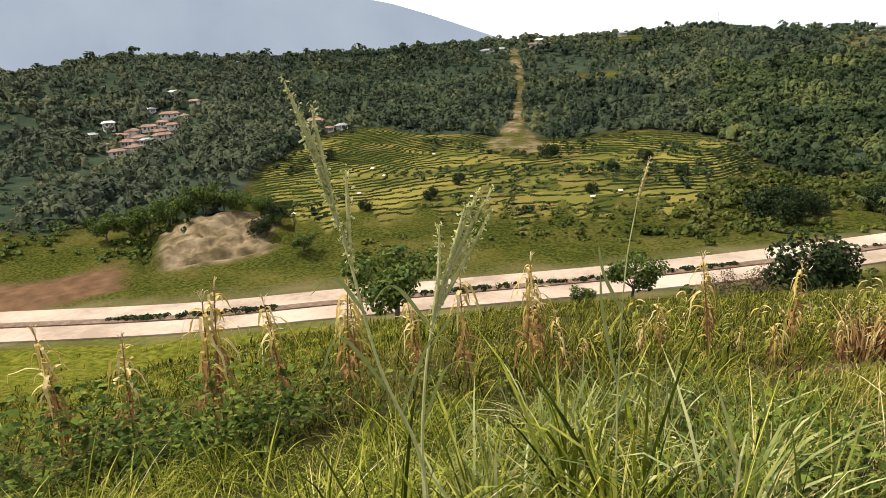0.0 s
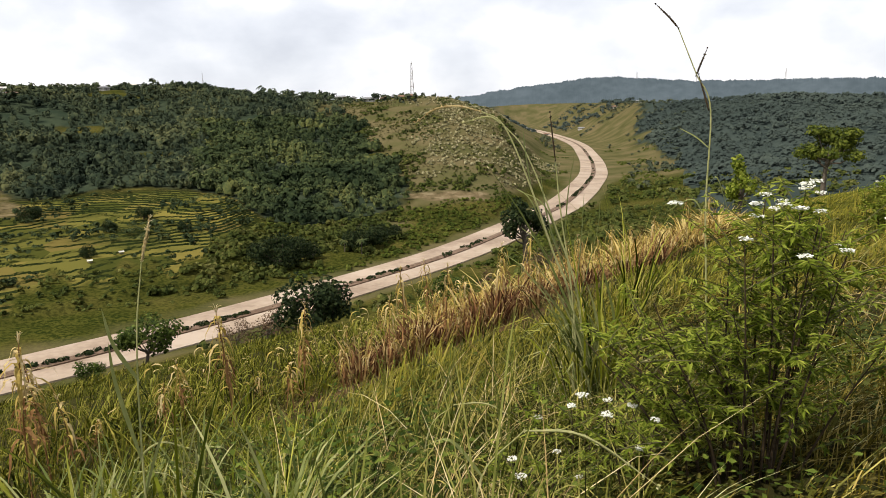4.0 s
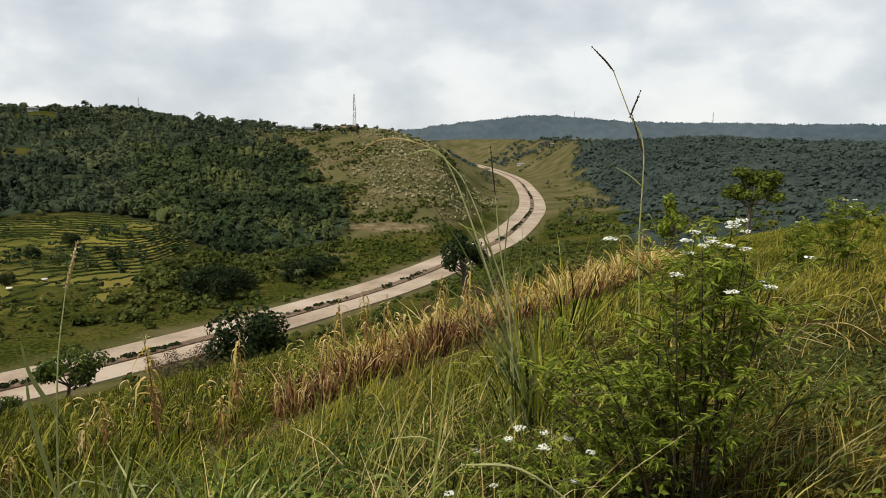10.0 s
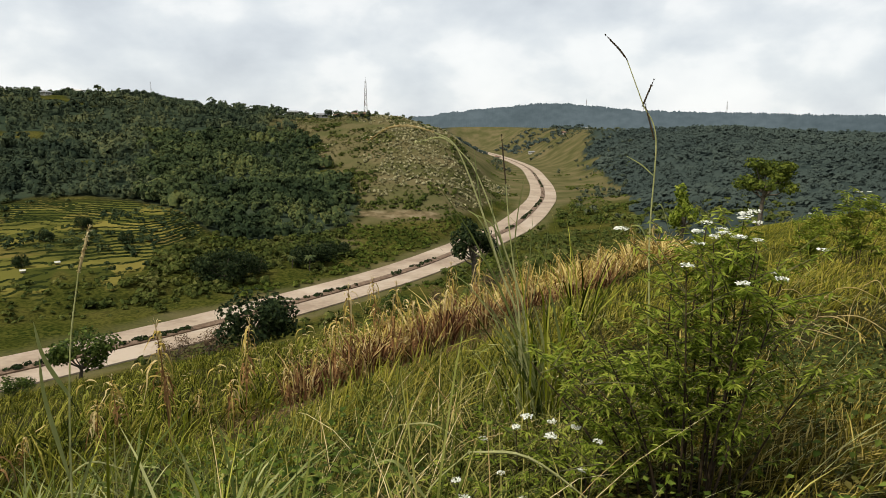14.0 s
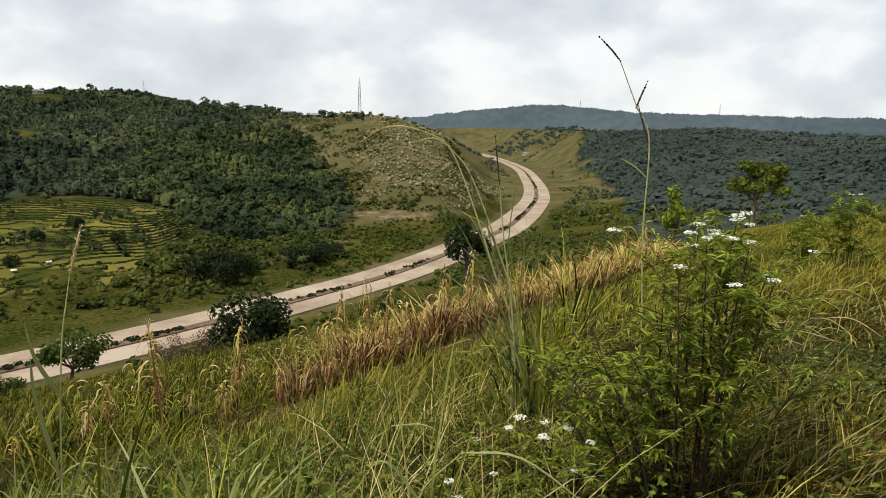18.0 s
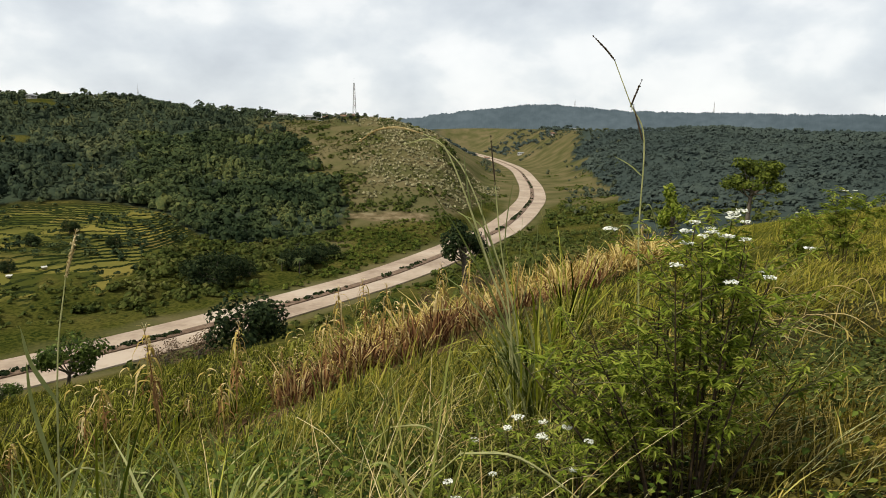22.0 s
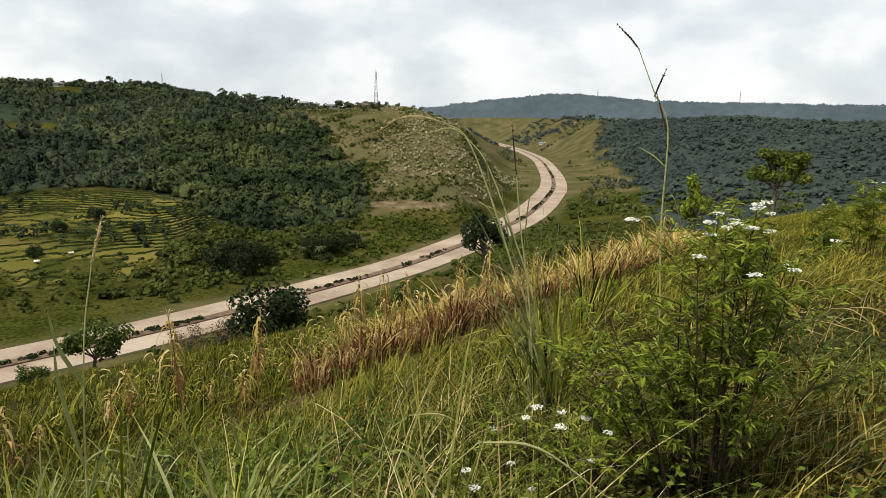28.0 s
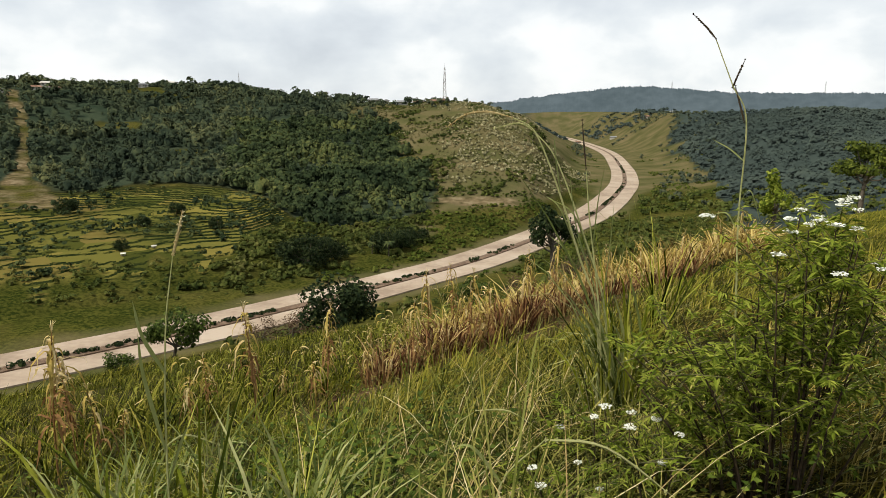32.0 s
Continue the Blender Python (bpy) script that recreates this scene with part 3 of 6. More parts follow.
sheet_r = np.concatenate([np.linspace(0.02, 20, 52), np.geomspace(20.6, 226, 80), np.arange(228, 530, 1.3), np.geomspace(532, 1000, 85), np.geomspace(1009, 1500, 45), np.geomspace(1540, 4950, 26)])
gz = loft_columns(sheet_az, sheet_r)
AA, RR = np.meshgrid(sheet_az, sheet_r, indexing="ij")
GX, GY = polar(AA, RR)
GZ = relief(AA, RR, GX, GY, gz)
na, nr = GX.shape
GX[:, 0], GY[:, 0], GZ[:, 0] = 0.0, 0.0, GZ[:, 0].mean()
verts = np.stack([GX, GY, GZ], -1).reshape(-1, 3)
ia, ir = np.meshgrid(np.arange(na), np.arange(nr - 1), indexing="ij")
ib = (ia + 1) % na
quads = np.stack([ia * nr + ir, ia * nr + ir + 1, ib * nr + ir + 1, ib * nr + ir], -1).reshape(-1, 4)
# a fan closes the sheet at the standpoint
ground_ob = new("ground", raw_mesh("ground", verts, quads, [ground_material()], None, True))
tagged(ground_ob, "grassy tropical hillside and valley with terraced fields", "ground", kind="structure")
cov = covers(AA.ravel(), RR.ravel(), GX.ravel(), GY.ravel())
for key in ("paddy", "dry", "wood", "forest", "shaded", "soil", "red", "meadow"):
    at = ground_ob.data.attributes.new(key, "FLOAT", "POINT")
    at.data.foreach_set("value", np.clip(cov[key], 0, 1).astype(np.float32))


# ---- far ridge and mountain: plain backdrops that emit their haze ----
def backdrop(name, label, mat, az, el, r, seed, rough):
    a = np.arange(az[0], az[-1], 0.05)
    top = np.interp(a, az, el)
    k = np.hanning(35)
    top = np.convolve(np.pad(top, 17, mode="edge"), k / k.sum(), "valid")
    x, y = polar(a, r)
    z = r * np.tan(np.radians(top)) + rough * (fbm(a * 10, a * 0, 6, 4, seed) + 0.5 * value_noise(a * 60, a * 0, seed) + 0.45 * value_noise(a * 22, a * 0, seed + 5))
    rows = []
    for s, back in ((0, 0), (0.35, 60), (0.7, 140), (1, 220), (0.6, 330)):
        xx, yy = polar(a, r + back)
        rows.append(np.stack([xx, yy, -90 + (z + 90) * s], -1))
    v = np.stack(rows)
    m, n = v.shape[:2]
    i, j = np.meshgrid(np.arange(m - 1), np.arange(n - 1), indexing="ij")
    f = np.stack([i * n + j, i * n + j + 1, (i + 1) * n + j + 1, (i + 1) * n + j], -1).reshape(-1, 4)
    return tagged(new(name, raw_mesh(name, v.reshape(-1, 3), f, [mat], None, True)), label, "hill", kind="structure")


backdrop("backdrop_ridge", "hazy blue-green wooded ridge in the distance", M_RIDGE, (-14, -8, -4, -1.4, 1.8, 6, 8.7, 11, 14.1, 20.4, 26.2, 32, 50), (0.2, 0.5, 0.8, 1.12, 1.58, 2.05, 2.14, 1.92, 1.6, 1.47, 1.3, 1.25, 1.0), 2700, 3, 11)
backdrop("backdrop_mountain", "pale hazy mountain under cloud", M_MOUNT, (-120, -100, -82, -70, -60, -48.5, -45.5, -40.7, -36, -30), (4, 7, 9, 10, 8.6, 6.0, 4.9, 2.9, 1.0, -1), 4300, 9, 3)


# ---- road: two concrete carriageways with an earth median ----
def ribbon(a, b, z0, z1, crown=0.0):
    """A slab along the road between the offsets a and b (positive to the right of its run)."""
    p = ROAD_LINE
    t = np.gradient(p, axis=0)
    t /= np.linalg.norm(t, axis=1)[:, None]
    nrm = np.stack([t[:, 1], -t[:, 0]], 1)
    A, B = p + nrm * a, p + nrm * b
    C = (A + B) / 2
    zz = np.full(len(p), z1)
    ring = [np.column_stack([A, np.full(len(p), z0)]), np.column_stack([A, zz]), np.column_stack([C, zz + crown]), np.column_stack([B, zz]), np.column_stack([B, np.full(len(p), z0)])]
    v = np.stack(ring)
    m, n = v.shape[:2]
    i, j = np.meshgrid(np.arange(m - 1), np.arange(n - 1), indexing="ij")
    f = np.stack([i * n + j, i * n + j + 1, (i + 1) * n + j + 1, (i + 1) * n + j], -1).reshape(-1, 4)
    return v.reshape(-1, 3), f


road = tagged(new("road"), "unfinished pale concrete dual carriageway curving through the valley", "road", kind="structure")
array_part("carriageway", *ribbon(1.9, 12.4, ROAD_Z - 0.6, ROAD_Z, 0.08), M_CONCRETE, road)
array_part("carriageway", *ribbon(-12.4, -1.9, ROAD_Z - 0.6, ROAD_Z + 0.3, 0.08), M_CONCRETE, road)
array_part("median", *ribbon(-1.9, 1.9, ROAD_Z - 0.6, ROAD_Z + 0.35, 0.35), M_EARTH, road, "bare reddish earth median")


# ---- leaves, trees and woods ----
def leaf_quads(centre, normal, size, jitter=0.35, aspect=1.0):
    """Uneven four-cornered leaf clumps at centre, facing normal."""
    n = len(centre)
    normal = normal / np.maximum(np.linalg.norm(normal, axis=1)[:, None], 1e-6)
    ref = rng.normal(size=(n, 3))
    u = np.cross(normal, ref)
    u /= np.maximum(np.linalg.norm(u, axis=1)[:, None], 1e-6)
    w = np.cross(normal, u)
    size = np.broadcast_to(np.asarray(size, float), (n,))[:, None]
    v = np.empty((n, 4, 3))
    for k, (a, b) in enumerate(((-1, -1), (1, -1), (1, 1), (-1, 1))):
        ja, jb = 1 + rng.uniform(-jitter, jitter, (n, 1)), 1 + rng.uniform(-jitter, jitter, (n, 1))
        v[:, k] = centre + 0.5 * size * (u * a * ja * aspect + w * b * jb) + normal * size * rng.uniform(-0.18, 0.18, (n, 1))
    return v.reshape(-1, 3), np.arange(4 * n).reshape(-1, 4)


def on_sphere(n):
    d = rng.normal(size=(n, 3))
    return d / np.linalg.norm(d, axis=1)[:, None]


def woods(name, label, x, y, height, leaves, mat, squat=1.0, clump=0.2, cat="woods", up=1.5, face=0.45):
    """Many trees in one: each a crown of lobes, and each lobe of leaf clumps, over a short trunk."""
    n = len(x)
    z = ground(x, y)
    lobes = 6
    t = np.repeat(np.arange(n), lobes)
    h = height[t]
    off = on_sphere(len(t)) * rng.uniform(0.15, 0.36, (len(t), 1)) * h[:, None]
    off[:, 2] *= 0.75
    cx, cy, cz = x[t] + off[:, 0], y[t] + off[:, 1], z[t] + h * 0.55 * squat + off[:, 2] * squat
    per = max(3, leaves // lobes)
    q = np.repeat(np.arange(len(t)), per)
    d = on_sphere(len(q))
    d[:, 2] = np.abs(d[:, 2]) * 1.1 - 0.25
    rad = (h[q] * rng.uniform(0.17, 0.30, len(q)))[:, None]
    c = np.stack([cx[q], cy[q], cz[q]], 1) + d * rad * np.array([1, 1, 0.8 * squat])
    v, f = leaf_quads(c, d + np.array(sun_from) * face + rng.normal(size=d.shape) * 0.22, h[q] * clump * rng.uniform(0.6, 1.4, len(q)))
    crown = c - np.stack([x[t][q], y[t][q], z[t][q] + h[q] * 0.45], 1)
    soft = d * 0.55 + crown / np.linalg.norm(crown, axis=1)[:, None] * 0.6 + np.array([0, 0, up])
    soft /= np.linalg.norm(soft, axis=1)[:, None]
    return tagged(new(name, raw_mesh(name, v, f, [mat], None, True, np.repeat(soft, 4, 0))), label, cat, kind="stuff")


def canopy(name, label, x, y, height, mat, width=0.75, cat="woods", up_bias=1.7):
    """Far closed forest: a rounded, uneven crown for each tree, meeting its neighbours."""
    n = len(x)
    z = ground(x, y)
    rows, sides = ((0.95, -0.45), (1.05, 0.20), (0.74, 0.70), (0.28, 1.0)), 7
    a = np.arange(sides) * 2 * np.pi / sides
    v, soft = [], []
    for q, up in rows:
        rr = height[:, None] * width * q * rng.uniform(0.70, 1.25, (n, sides))
        aa = a[None] + rng.uniform(-0.3, 0.3, (n, 1))
        v.append(np.stack([x[:, None] + rr * np.cos(aa), y[:, None] + rr * np.sin(aa), (z + height * 0.45)[:, None] + height[:, None] * 0.55 * (up + rng.uniform(-0.13, 0.13, (n, sides)))], -1))
    for q, up in rows:
        soft.append(np.stack([q * np.cos(a), q * np.sin(a), np.full(sides, up + up_bias)], -1))
    soft = np.stack(soft, 0).reshape(-1, 3)
    soft = np.tile(soft / np.linalg.norm(soft, axis=1)[:, None], (n, 1))
    v = np.stack(v, 1).reshape(-1, 3)
    i, j = np.meshgrid(np.arange(len(rows) - 1), np.arange(sides), indexing="ij")
    f = np.stack([i * sides + j, i * sides + (j + 1) % sides, (i + 1) * sides + (j + 1) % sides, (i + 1) * sides + j], -1).reshape(-1, 4)
    k = (len(rows) - 1) * sides
    f = np.vstack([f, [(k, k + 1, k + 2, k + 3), (k, k + 3, k + 4, k + 5), (k, k + 5, k + 6, k + 6)]])[:-1]
    f = (f[None] + (np.arange(n) * len(rows) * sides)[:, None, None]).reshape(-1, 4)
    return tagged(new(name, raw_mesh(name, v, f, [mat], None, True, soft)), label, cat, kind="stuff")


def tube(points, radii, sides=6):
    """A tapered round limb along the points."""
    p, r = np.asarray(points, float), np.asarray(radii, float)
    t = np.gradient(p, axis=0)
    t /= np.maximum(np.linalg.norm(t, axis=1)[:, None], 1e-9)
    ref = np.where(np.abs(t[:, 2:3]) > 0.9, np.array([[1.0, 0, 0]]), np.array([[0, 0, 1.0]]))
    u = np.cross(t, ref)
    u /= np.linalg.norm(u, axis=1)[:, None]
    w = np.cross(t, u)
    a = np.arange(sides) * 2 * np.pi / sides
    v = (p[:, None] + r[:, None, None] * (u[:, None] * np.cos(a)[None, :, None] + w[:, None] * np.sin(a)[None, :, None])).reshape(-1, 3)
    n = len(p)
    i, j = np.meshgrid(np.arange(n - 1), np.arange(sides), indexing="ij")
    k = (j + 1) % sides
    f = np.stack([i * sides + j, i * sides + k, (i + 1) * sides + k, (i + 1) * sides + j], -1).reshape(-1, 4)
    return v, f


def joined(pieces):
    vs, fs, o = [], [], 0
    for v, f in pieces:
        vs.append(v)
        fs.append(f + o)
        o += len(v)
    return np.vstack(vs), np.vstack(fs)


def make_tree(name, label, height, spread, crown_from, leaf, count, mat=M_CROWN, lobes=9, flat=0.6, lean=0.1, cat="tree"):
    """A tree at the origin: tapered trunk, limbs that reach each lobe, and a crown of leaves."""
    ob = tagged(new(name), label, cat)
    top = np.array([lean * height, 0, height * (crown_from + 0.15)])
    trunk = np.array([[0, 0, -0.3], [lean * height * 0.2, 0.05, height * crown_from * 0.5], top * [0.7, 1, 0.85], top])
    array_part("trunk", *tube(spline(trunk, 4), np.linspace(0.035, 0.014, 13) * height, 7), M_BARK, ob, "", True)
    limbs, cl = [], []
    for k in range(lobes):
        a, e = rng.uniform(0, 2 * np.pi), rng.uniform(0.0, 1.0)
        rr = spread * 0.5 * math.sqrt(rng.uniform(0.1, 1.0))
        c = np.array([lean * height + math.cos(a) * rr, math.sin(a) * rr, height * (crown_from + (1 - crown_from) * (0.12 + 0.73 * e * (1 - 0.5 * (rr / spread) ** 2 * 4 * flat)))])
        cl.append(c)
        start = trunk[2] * rng.uniform(0.7, 1.0)
        m = (start + c) / 2 + np.array([0, 0, -0.04 * height])
        limbs.append(tube(np.array([start, m, c]), np.array([0.013, 0.008, 0.004]) * height, 5))
    tagged(array_part("limb", *joined(limbs), M_BARK, ob, "", True), kind="stuff")
    cl = np.array(cl)
    q = rng.integers(0, lobes, count)
    d = on_sphere(count)
    rad = spread * 0.24 * rng.uniform(0.55, 1.0, (count, 1))
    c = cl[q] + d * rad * np.array([1, 1, flat])
    v, f = leaf_quads(c, d + np.array([0, 0, 0.5]) + rng.normal(size=d.shape) * 0.5, leaf * rng.uniform(0.6, 1.4, count), 0.4, 0.7)
    tagged(array_part("crown", v, f, mat, ob), kind="stuff")
    return ob


def stand(ob, az, r, turn=0.0, scale=1.0, sink=0.05, first=[]):
    """Sets a copy of ob on the ground (ob itself the first time)."""
    x, y = polar(az, r)
    m = pose(float(x), float(y), float(ground(x, y)[0]) - sink, 0, 0, turn) @ Matrix.Diagonal((scale, scale, scale, 1))
    if ob.name in first:
        return copy_thing(ob, m)
    first.append(ob.name)
    ob.matrix_basis = m
    return ob


# houses: bearing, distance, turn, width, depth, storeys, roof (0 tile, 1 pale sheet)
VILLAGE = [(-65.7, 600, 20, 10, 8, 2, 1), (-70.6, 545, 60, 9, 7, 2, 1), (-71.9, 525, 10, 9, 7, 1, 1), (-69.0, 530, 35, 13, 9, 1, 0), (-66.3, 555, 15, 16, 9, 1, 0), (-65.3, 548, 80, 10, 8, 1, 0),
           (-69.5, 505, 50, 12, 8, 1, 0), (-70.4, 482, 20, 11, 8, 1, 0), (-69.2, 486, 70, 10, 8, 1, 0), (-67.3, 520, 30, 14, 8, 1, 0), (-68.2, 500, 5, 9, 7, 1, 1), (-55.4, 520, 12, 13, 9, 2, 0),
           (-53.3, 516, 30, 9, 7, 1, 1), (-54.4, 508, 70, 8, 6, 1, 0), (-66.9, 540, 55, 9, 7, 1, 0), (-67.6, 575, 30, 9, 7, 1, 1), (-71.2, 500, 40, 9, 7, 1, 0), (-64.4, 580, 10, 9, 7, 1, 0), (-68.7, 512, 75, 14, 8, 1, 0), (-67.9, 535, 15, 12, 8, 1, 0), (-66.0, 530, 60, 13, 8, 1, 0), (-67.0, 508, 25, 15, 8, 1, 0), (-69.9, 520, 10, 12, 8, 1, 0)]
HILLTOP = [(-41.2, 800, 10, 13, 9, 1, 1), (-40.6, 812, 40, 12, 9, 1, 0), (-39.9, 806, 15, 14, 9, 1, 1), (-37.6, 812, 60, 13, 9, 1, 0), (-36.9, 818, 20, 15, 9, 2, 1), (-36.4, 806, 75, 12, 8, 1, 0),
           (-13.2, 770, 10, 14, 8, 1, 1), (-12.2, 765, 40, 11, 8, 1, 1), (-10.9, 745, 15, 16, 9, 1, 1), (-9.6, 735, 60, 12, 9, 1, 0), (-8.4, 725, 20, 13, 8, 1, 0), (-16.5, 815, 20, 12, 8, 1, 1), (-28.6, 880, 20, 13, 8, 2, 1),
           (-14.6, 768, 70, 12, 8, 1, 1), (-7.6, 722, 45, 12, 8, 1, 0), (-30.6, 850, 30, 12, 8, 1, 1), (-26.9, 862, 80, 11, 8, 1, 1),
           (1.6, 1480, 30, 16, 9, 1, 1), (3.4, 1450, 70, 15, 9, 1, 0), (6.2, 1420, 10, 16, 9, 1, 1), (8.8, 1400, 50, 14, 9, 1, 0), (10.6, 1390, 20, 16, 9, 1, 1)]
HOUSES = VILLAGE + HILLTOP


def box(lo, hi):
    x0, y0, z0 = lo
    x1, y1, z1 = hi
    v = np.array([(x0, y0, z0), (x1, y0, z0), (x1, y1, z0), (x0, y1, z0), (x0, y0, z1), (x1, y0, z1), (x1, y1, z1), (x0, y1, z1)], float)
    return v, np.array([(0, 3, 2, 1), (4, 5, 6, 7), (0, 1, 5, 4), (1, 2, 6, 5), (2, 3, 7, 6), (3, 0, 4, 7)])


def make_house(az, r, turn, w, d, storeys, sheet):
    w, d = 0.80 * w, 0.70 * d
    kind = ("two-storey" if storeys == 2 else "low") + (" house with pale sheet roof" if sheet else " house with red tiled roof") + " among hillside trees"
    ob = tagged(new("house"), kind, "house", "village houses")
    h = 2.7 * storeys + 0.2
    array_part("wall", *box((-w / 2, -d / 2, -2.0), (w / 2, d / 2, h)), M_WALL, ob)
    e, rh = 1.1, 0.28 * d
    x, y = w / 2 + e, d / 2 + e
    s = x - y * 0.55
    top = [(-x, -y, h), (x, -y, h), (x, y, h), (-x, y, h), (-s, 0, h + rh), (s, 0, h + rh)]
    v = np.array(top + [(a, b, c - 0.22) for a, b, c in top], float)
    f = np.array([(0, 1, 5, 4), (2, 3, 4, 5), (1, 2, 5, 5), (3, 0, 4, 4), (6, 10, 11, 7), (8, 11, 10, 9), (0, 6, 7, 1), (1, 7, 8, 2), (2, 8, 9, 3), (3, 9, 6, 0)])
    bm = bmesh.new()
    bv = [bm.verts.new(q) for q in v[:10]]
    for q in f:
        ids = [k for k in dict.fromkeys(int(k) for k in q) if k < 10]
        if len(ids) >= 3 and len(ids) == len(set(int(k) for k in q)):
            bm.faces.new([bv[k] for k in ids])
    bm.faces.new([bv[k] for k in (9, 8, 7, 6)])
    part("roof", bm, M_WALL if sheet and storeys == 2 else (M_STEEL if sheet else M_TILE), ob)
    array_part("door", *box((-0.5, -d / 2 - 0.06, 0.1), (0.5, -d / 2 + 0.05, 2.2)), M_DARK, ob)
    for level in range(storeys):
        for k in range(max(2, int(w / 3.5))):
            cx = -w / 2 + (k + 0.5) * w / max(2, int(w / 3.5))
            if level == 0 and abs(cx) < 1.2:
                continue
            zz = 0.9 + 2.6 * level
            win = array_part("window", *box((cx - 0.7, -d / 2 - 0.06, zz), (cx + 0.7, -d / 2 + 0.05, zz + 1.3)), M_DARK, ob)
            array_part("sill", *box((cx - 0.8, -d / 2 - 0.14, zz - 0.1), (cx + 0.8, -d / 2 + 0.04, zz - 0.01)), M_WALL, win)
    hx, hy = polar(az, r)
    ob.matrix_basis = pose(float(hx), float(hy), float(ground(hx, hy)[0]) + 0.3, 0, 0, -az + (turn * 3.7) % 150 - 60)
    return ob


for row in HOUSES:
    make_house(*row)
HOUSE_XY = np.array([polar(a, r) for a, r, *_ in HOUSES])


def scatter(az0, az1, r0, r1, spacing, seed):
    """Uneven points over a sector of the land, by area."""
    g = np.random.default_rng(seed)
    area = 0.5 * radians(az1 - az0) * (r1 ** 2 - r0 ** 2)
    n = int(area / spacing ** 2)
    a, r = g.uniform(az0, az1, n), np.sqrt(g.uniform(r0 ** 2, r1 ** 2, n))
    x, y = polar(a, r)
    return a, r, x, y, g


def clear_of_houses(x, y):
    ok = np.ones(len(x), bool)
    for hx, hy in HOUSE_XY:
        rr = math.hypot(hx, hy)
        ux, uy = hx / rr, hy / rr
        along, side = (x - hx) * ux + (y - hy) * uy, np.abs((x - hx) * uy - (y - hy) * ux)
        ok &= ~((along > (-14 if rr > 700 else -7)) & (along < 6) & (side < 4.4))
    return ok


def wooded(az0, az1, r0, r1, spacing, seed, limit=0.5, fill=0.48):
    a, r, x, y, g = scatter(az0, az1, r0, r1, spacing, seed)
    c = covers(a, r, x, y)
    keep = (c["wood"] > limit) & (g.uniform(size=len(a)) < fill + 1.9 * (fbm(x, y, 34, 3, 91) + 0.30)) & clear_of_houses(x, y) & (road_distance(x, y) > 22)
    return a[keep], r[keep], x[keep], y[keep], g


a, r, x, y, g = wooded(-94, -57, 300, 820, 6.5, 101)
tall = g.uniform(3.0, 9, len(x)) * (0.75 + 0.7 * (fbm(x, y, 60, 2, 95) + 0.5))
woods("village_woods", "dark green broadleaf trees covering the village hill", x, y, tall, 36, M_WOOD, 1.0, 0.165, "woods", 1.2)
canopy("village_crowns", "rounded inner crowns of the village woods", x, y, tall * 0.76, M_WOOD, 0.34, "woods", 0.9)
a, r, x, y, g = wooded(-60, -24, 380, 640, 5.4, 102)
tall = g.uniform(2.5, 8.5, len(x)) * (0.6 + 1.1 * (fbm(x, y, 40, 2, 96) + 0.5))
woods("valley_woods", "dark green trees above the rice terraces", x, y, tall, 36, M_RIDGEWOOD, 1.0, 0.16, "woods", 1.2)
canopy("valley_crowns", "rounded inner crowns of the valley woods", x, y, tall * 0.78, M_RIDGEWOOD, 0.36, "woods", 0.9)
a, r, x, y, g = wooded(-60, -6, 640, 960, 7.6, 103)
tall = g.uniform(3, 8.5, len(x)) * (0.65 + 0.9 * (fbm(x, y, 40, 2, 97) + 0.5))
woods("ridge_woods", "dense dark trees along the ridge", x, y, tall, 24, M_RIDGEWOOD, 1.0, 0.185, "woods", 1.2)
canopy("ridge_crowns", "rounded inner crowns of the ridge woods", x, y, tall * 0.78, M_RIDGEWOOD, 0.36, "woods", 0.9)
a, r, x, y, g = wooded(-25, -6, 335, 640, 5.0, 104)
tall = g.uniform(2.5, 9, len(x)) * (0.6 + 1.1 * (fbm(x, y, 40, 2, 98) + 0.5))
woods("grove", "dense dark green grove on the slope beside the knoll", x, y, tall, 50, M_GROVE, 1.0, 0.155, "woods", 1.2)
canopy("grove_crowns", "rounded inner crowns of the dark grove", x, y, tall * 0.78, M_GROVE, 0.36, "woods", 0.9)
a, r, x, y, g = scatter(-80, -7, 740, 900, 11.5, 114)
k = (covers(a, r, x, y)["wood"] > 0.3) & (fbm(x, y, 60, 2, 88) > -0.08) & clear_of_houses(x, y)
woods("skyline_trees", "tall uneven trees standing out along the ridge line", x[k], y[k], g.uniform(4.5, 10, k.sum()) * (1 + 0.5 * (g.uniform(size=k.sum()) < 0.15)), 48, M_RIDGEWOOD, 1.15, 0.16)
a, r, x, y, g = wooded(8, 42, 470, 1100, 6.6, 105, 0.5, 0.95)
tall = g.uniform(2.5, 6.5, len(x)) * (0.75 + 1.0 * (fbm(x, y, 50, 2, 93) + 0.4))
woods("dark_woods", "dark blue-green forest on the shaded hill", x, y, tall, 18, M_HAZEWOOD, 0.9, 0.30, "woods", 3.0, 1.3)
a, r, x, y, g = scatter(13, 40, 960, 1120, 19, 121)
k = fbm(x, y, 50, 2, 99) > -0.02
woods("hillcrest_trees", "uneven dark trees along the crest of the shaded hill", x[k], y[k], g.uniform(5, 9, k.sum()), 40, M_HAZEWOOD, 1.0, 0.19, "woods", 1.5, 1.0)
a, r, x, y, g = scatter(4, 26, 330, 520, 7.0, 118)
k = (fbm(x, y, 40, 3, 94) + (r - 420) * 0.002 > -0.03) & (road_distance(x, y) > 18)
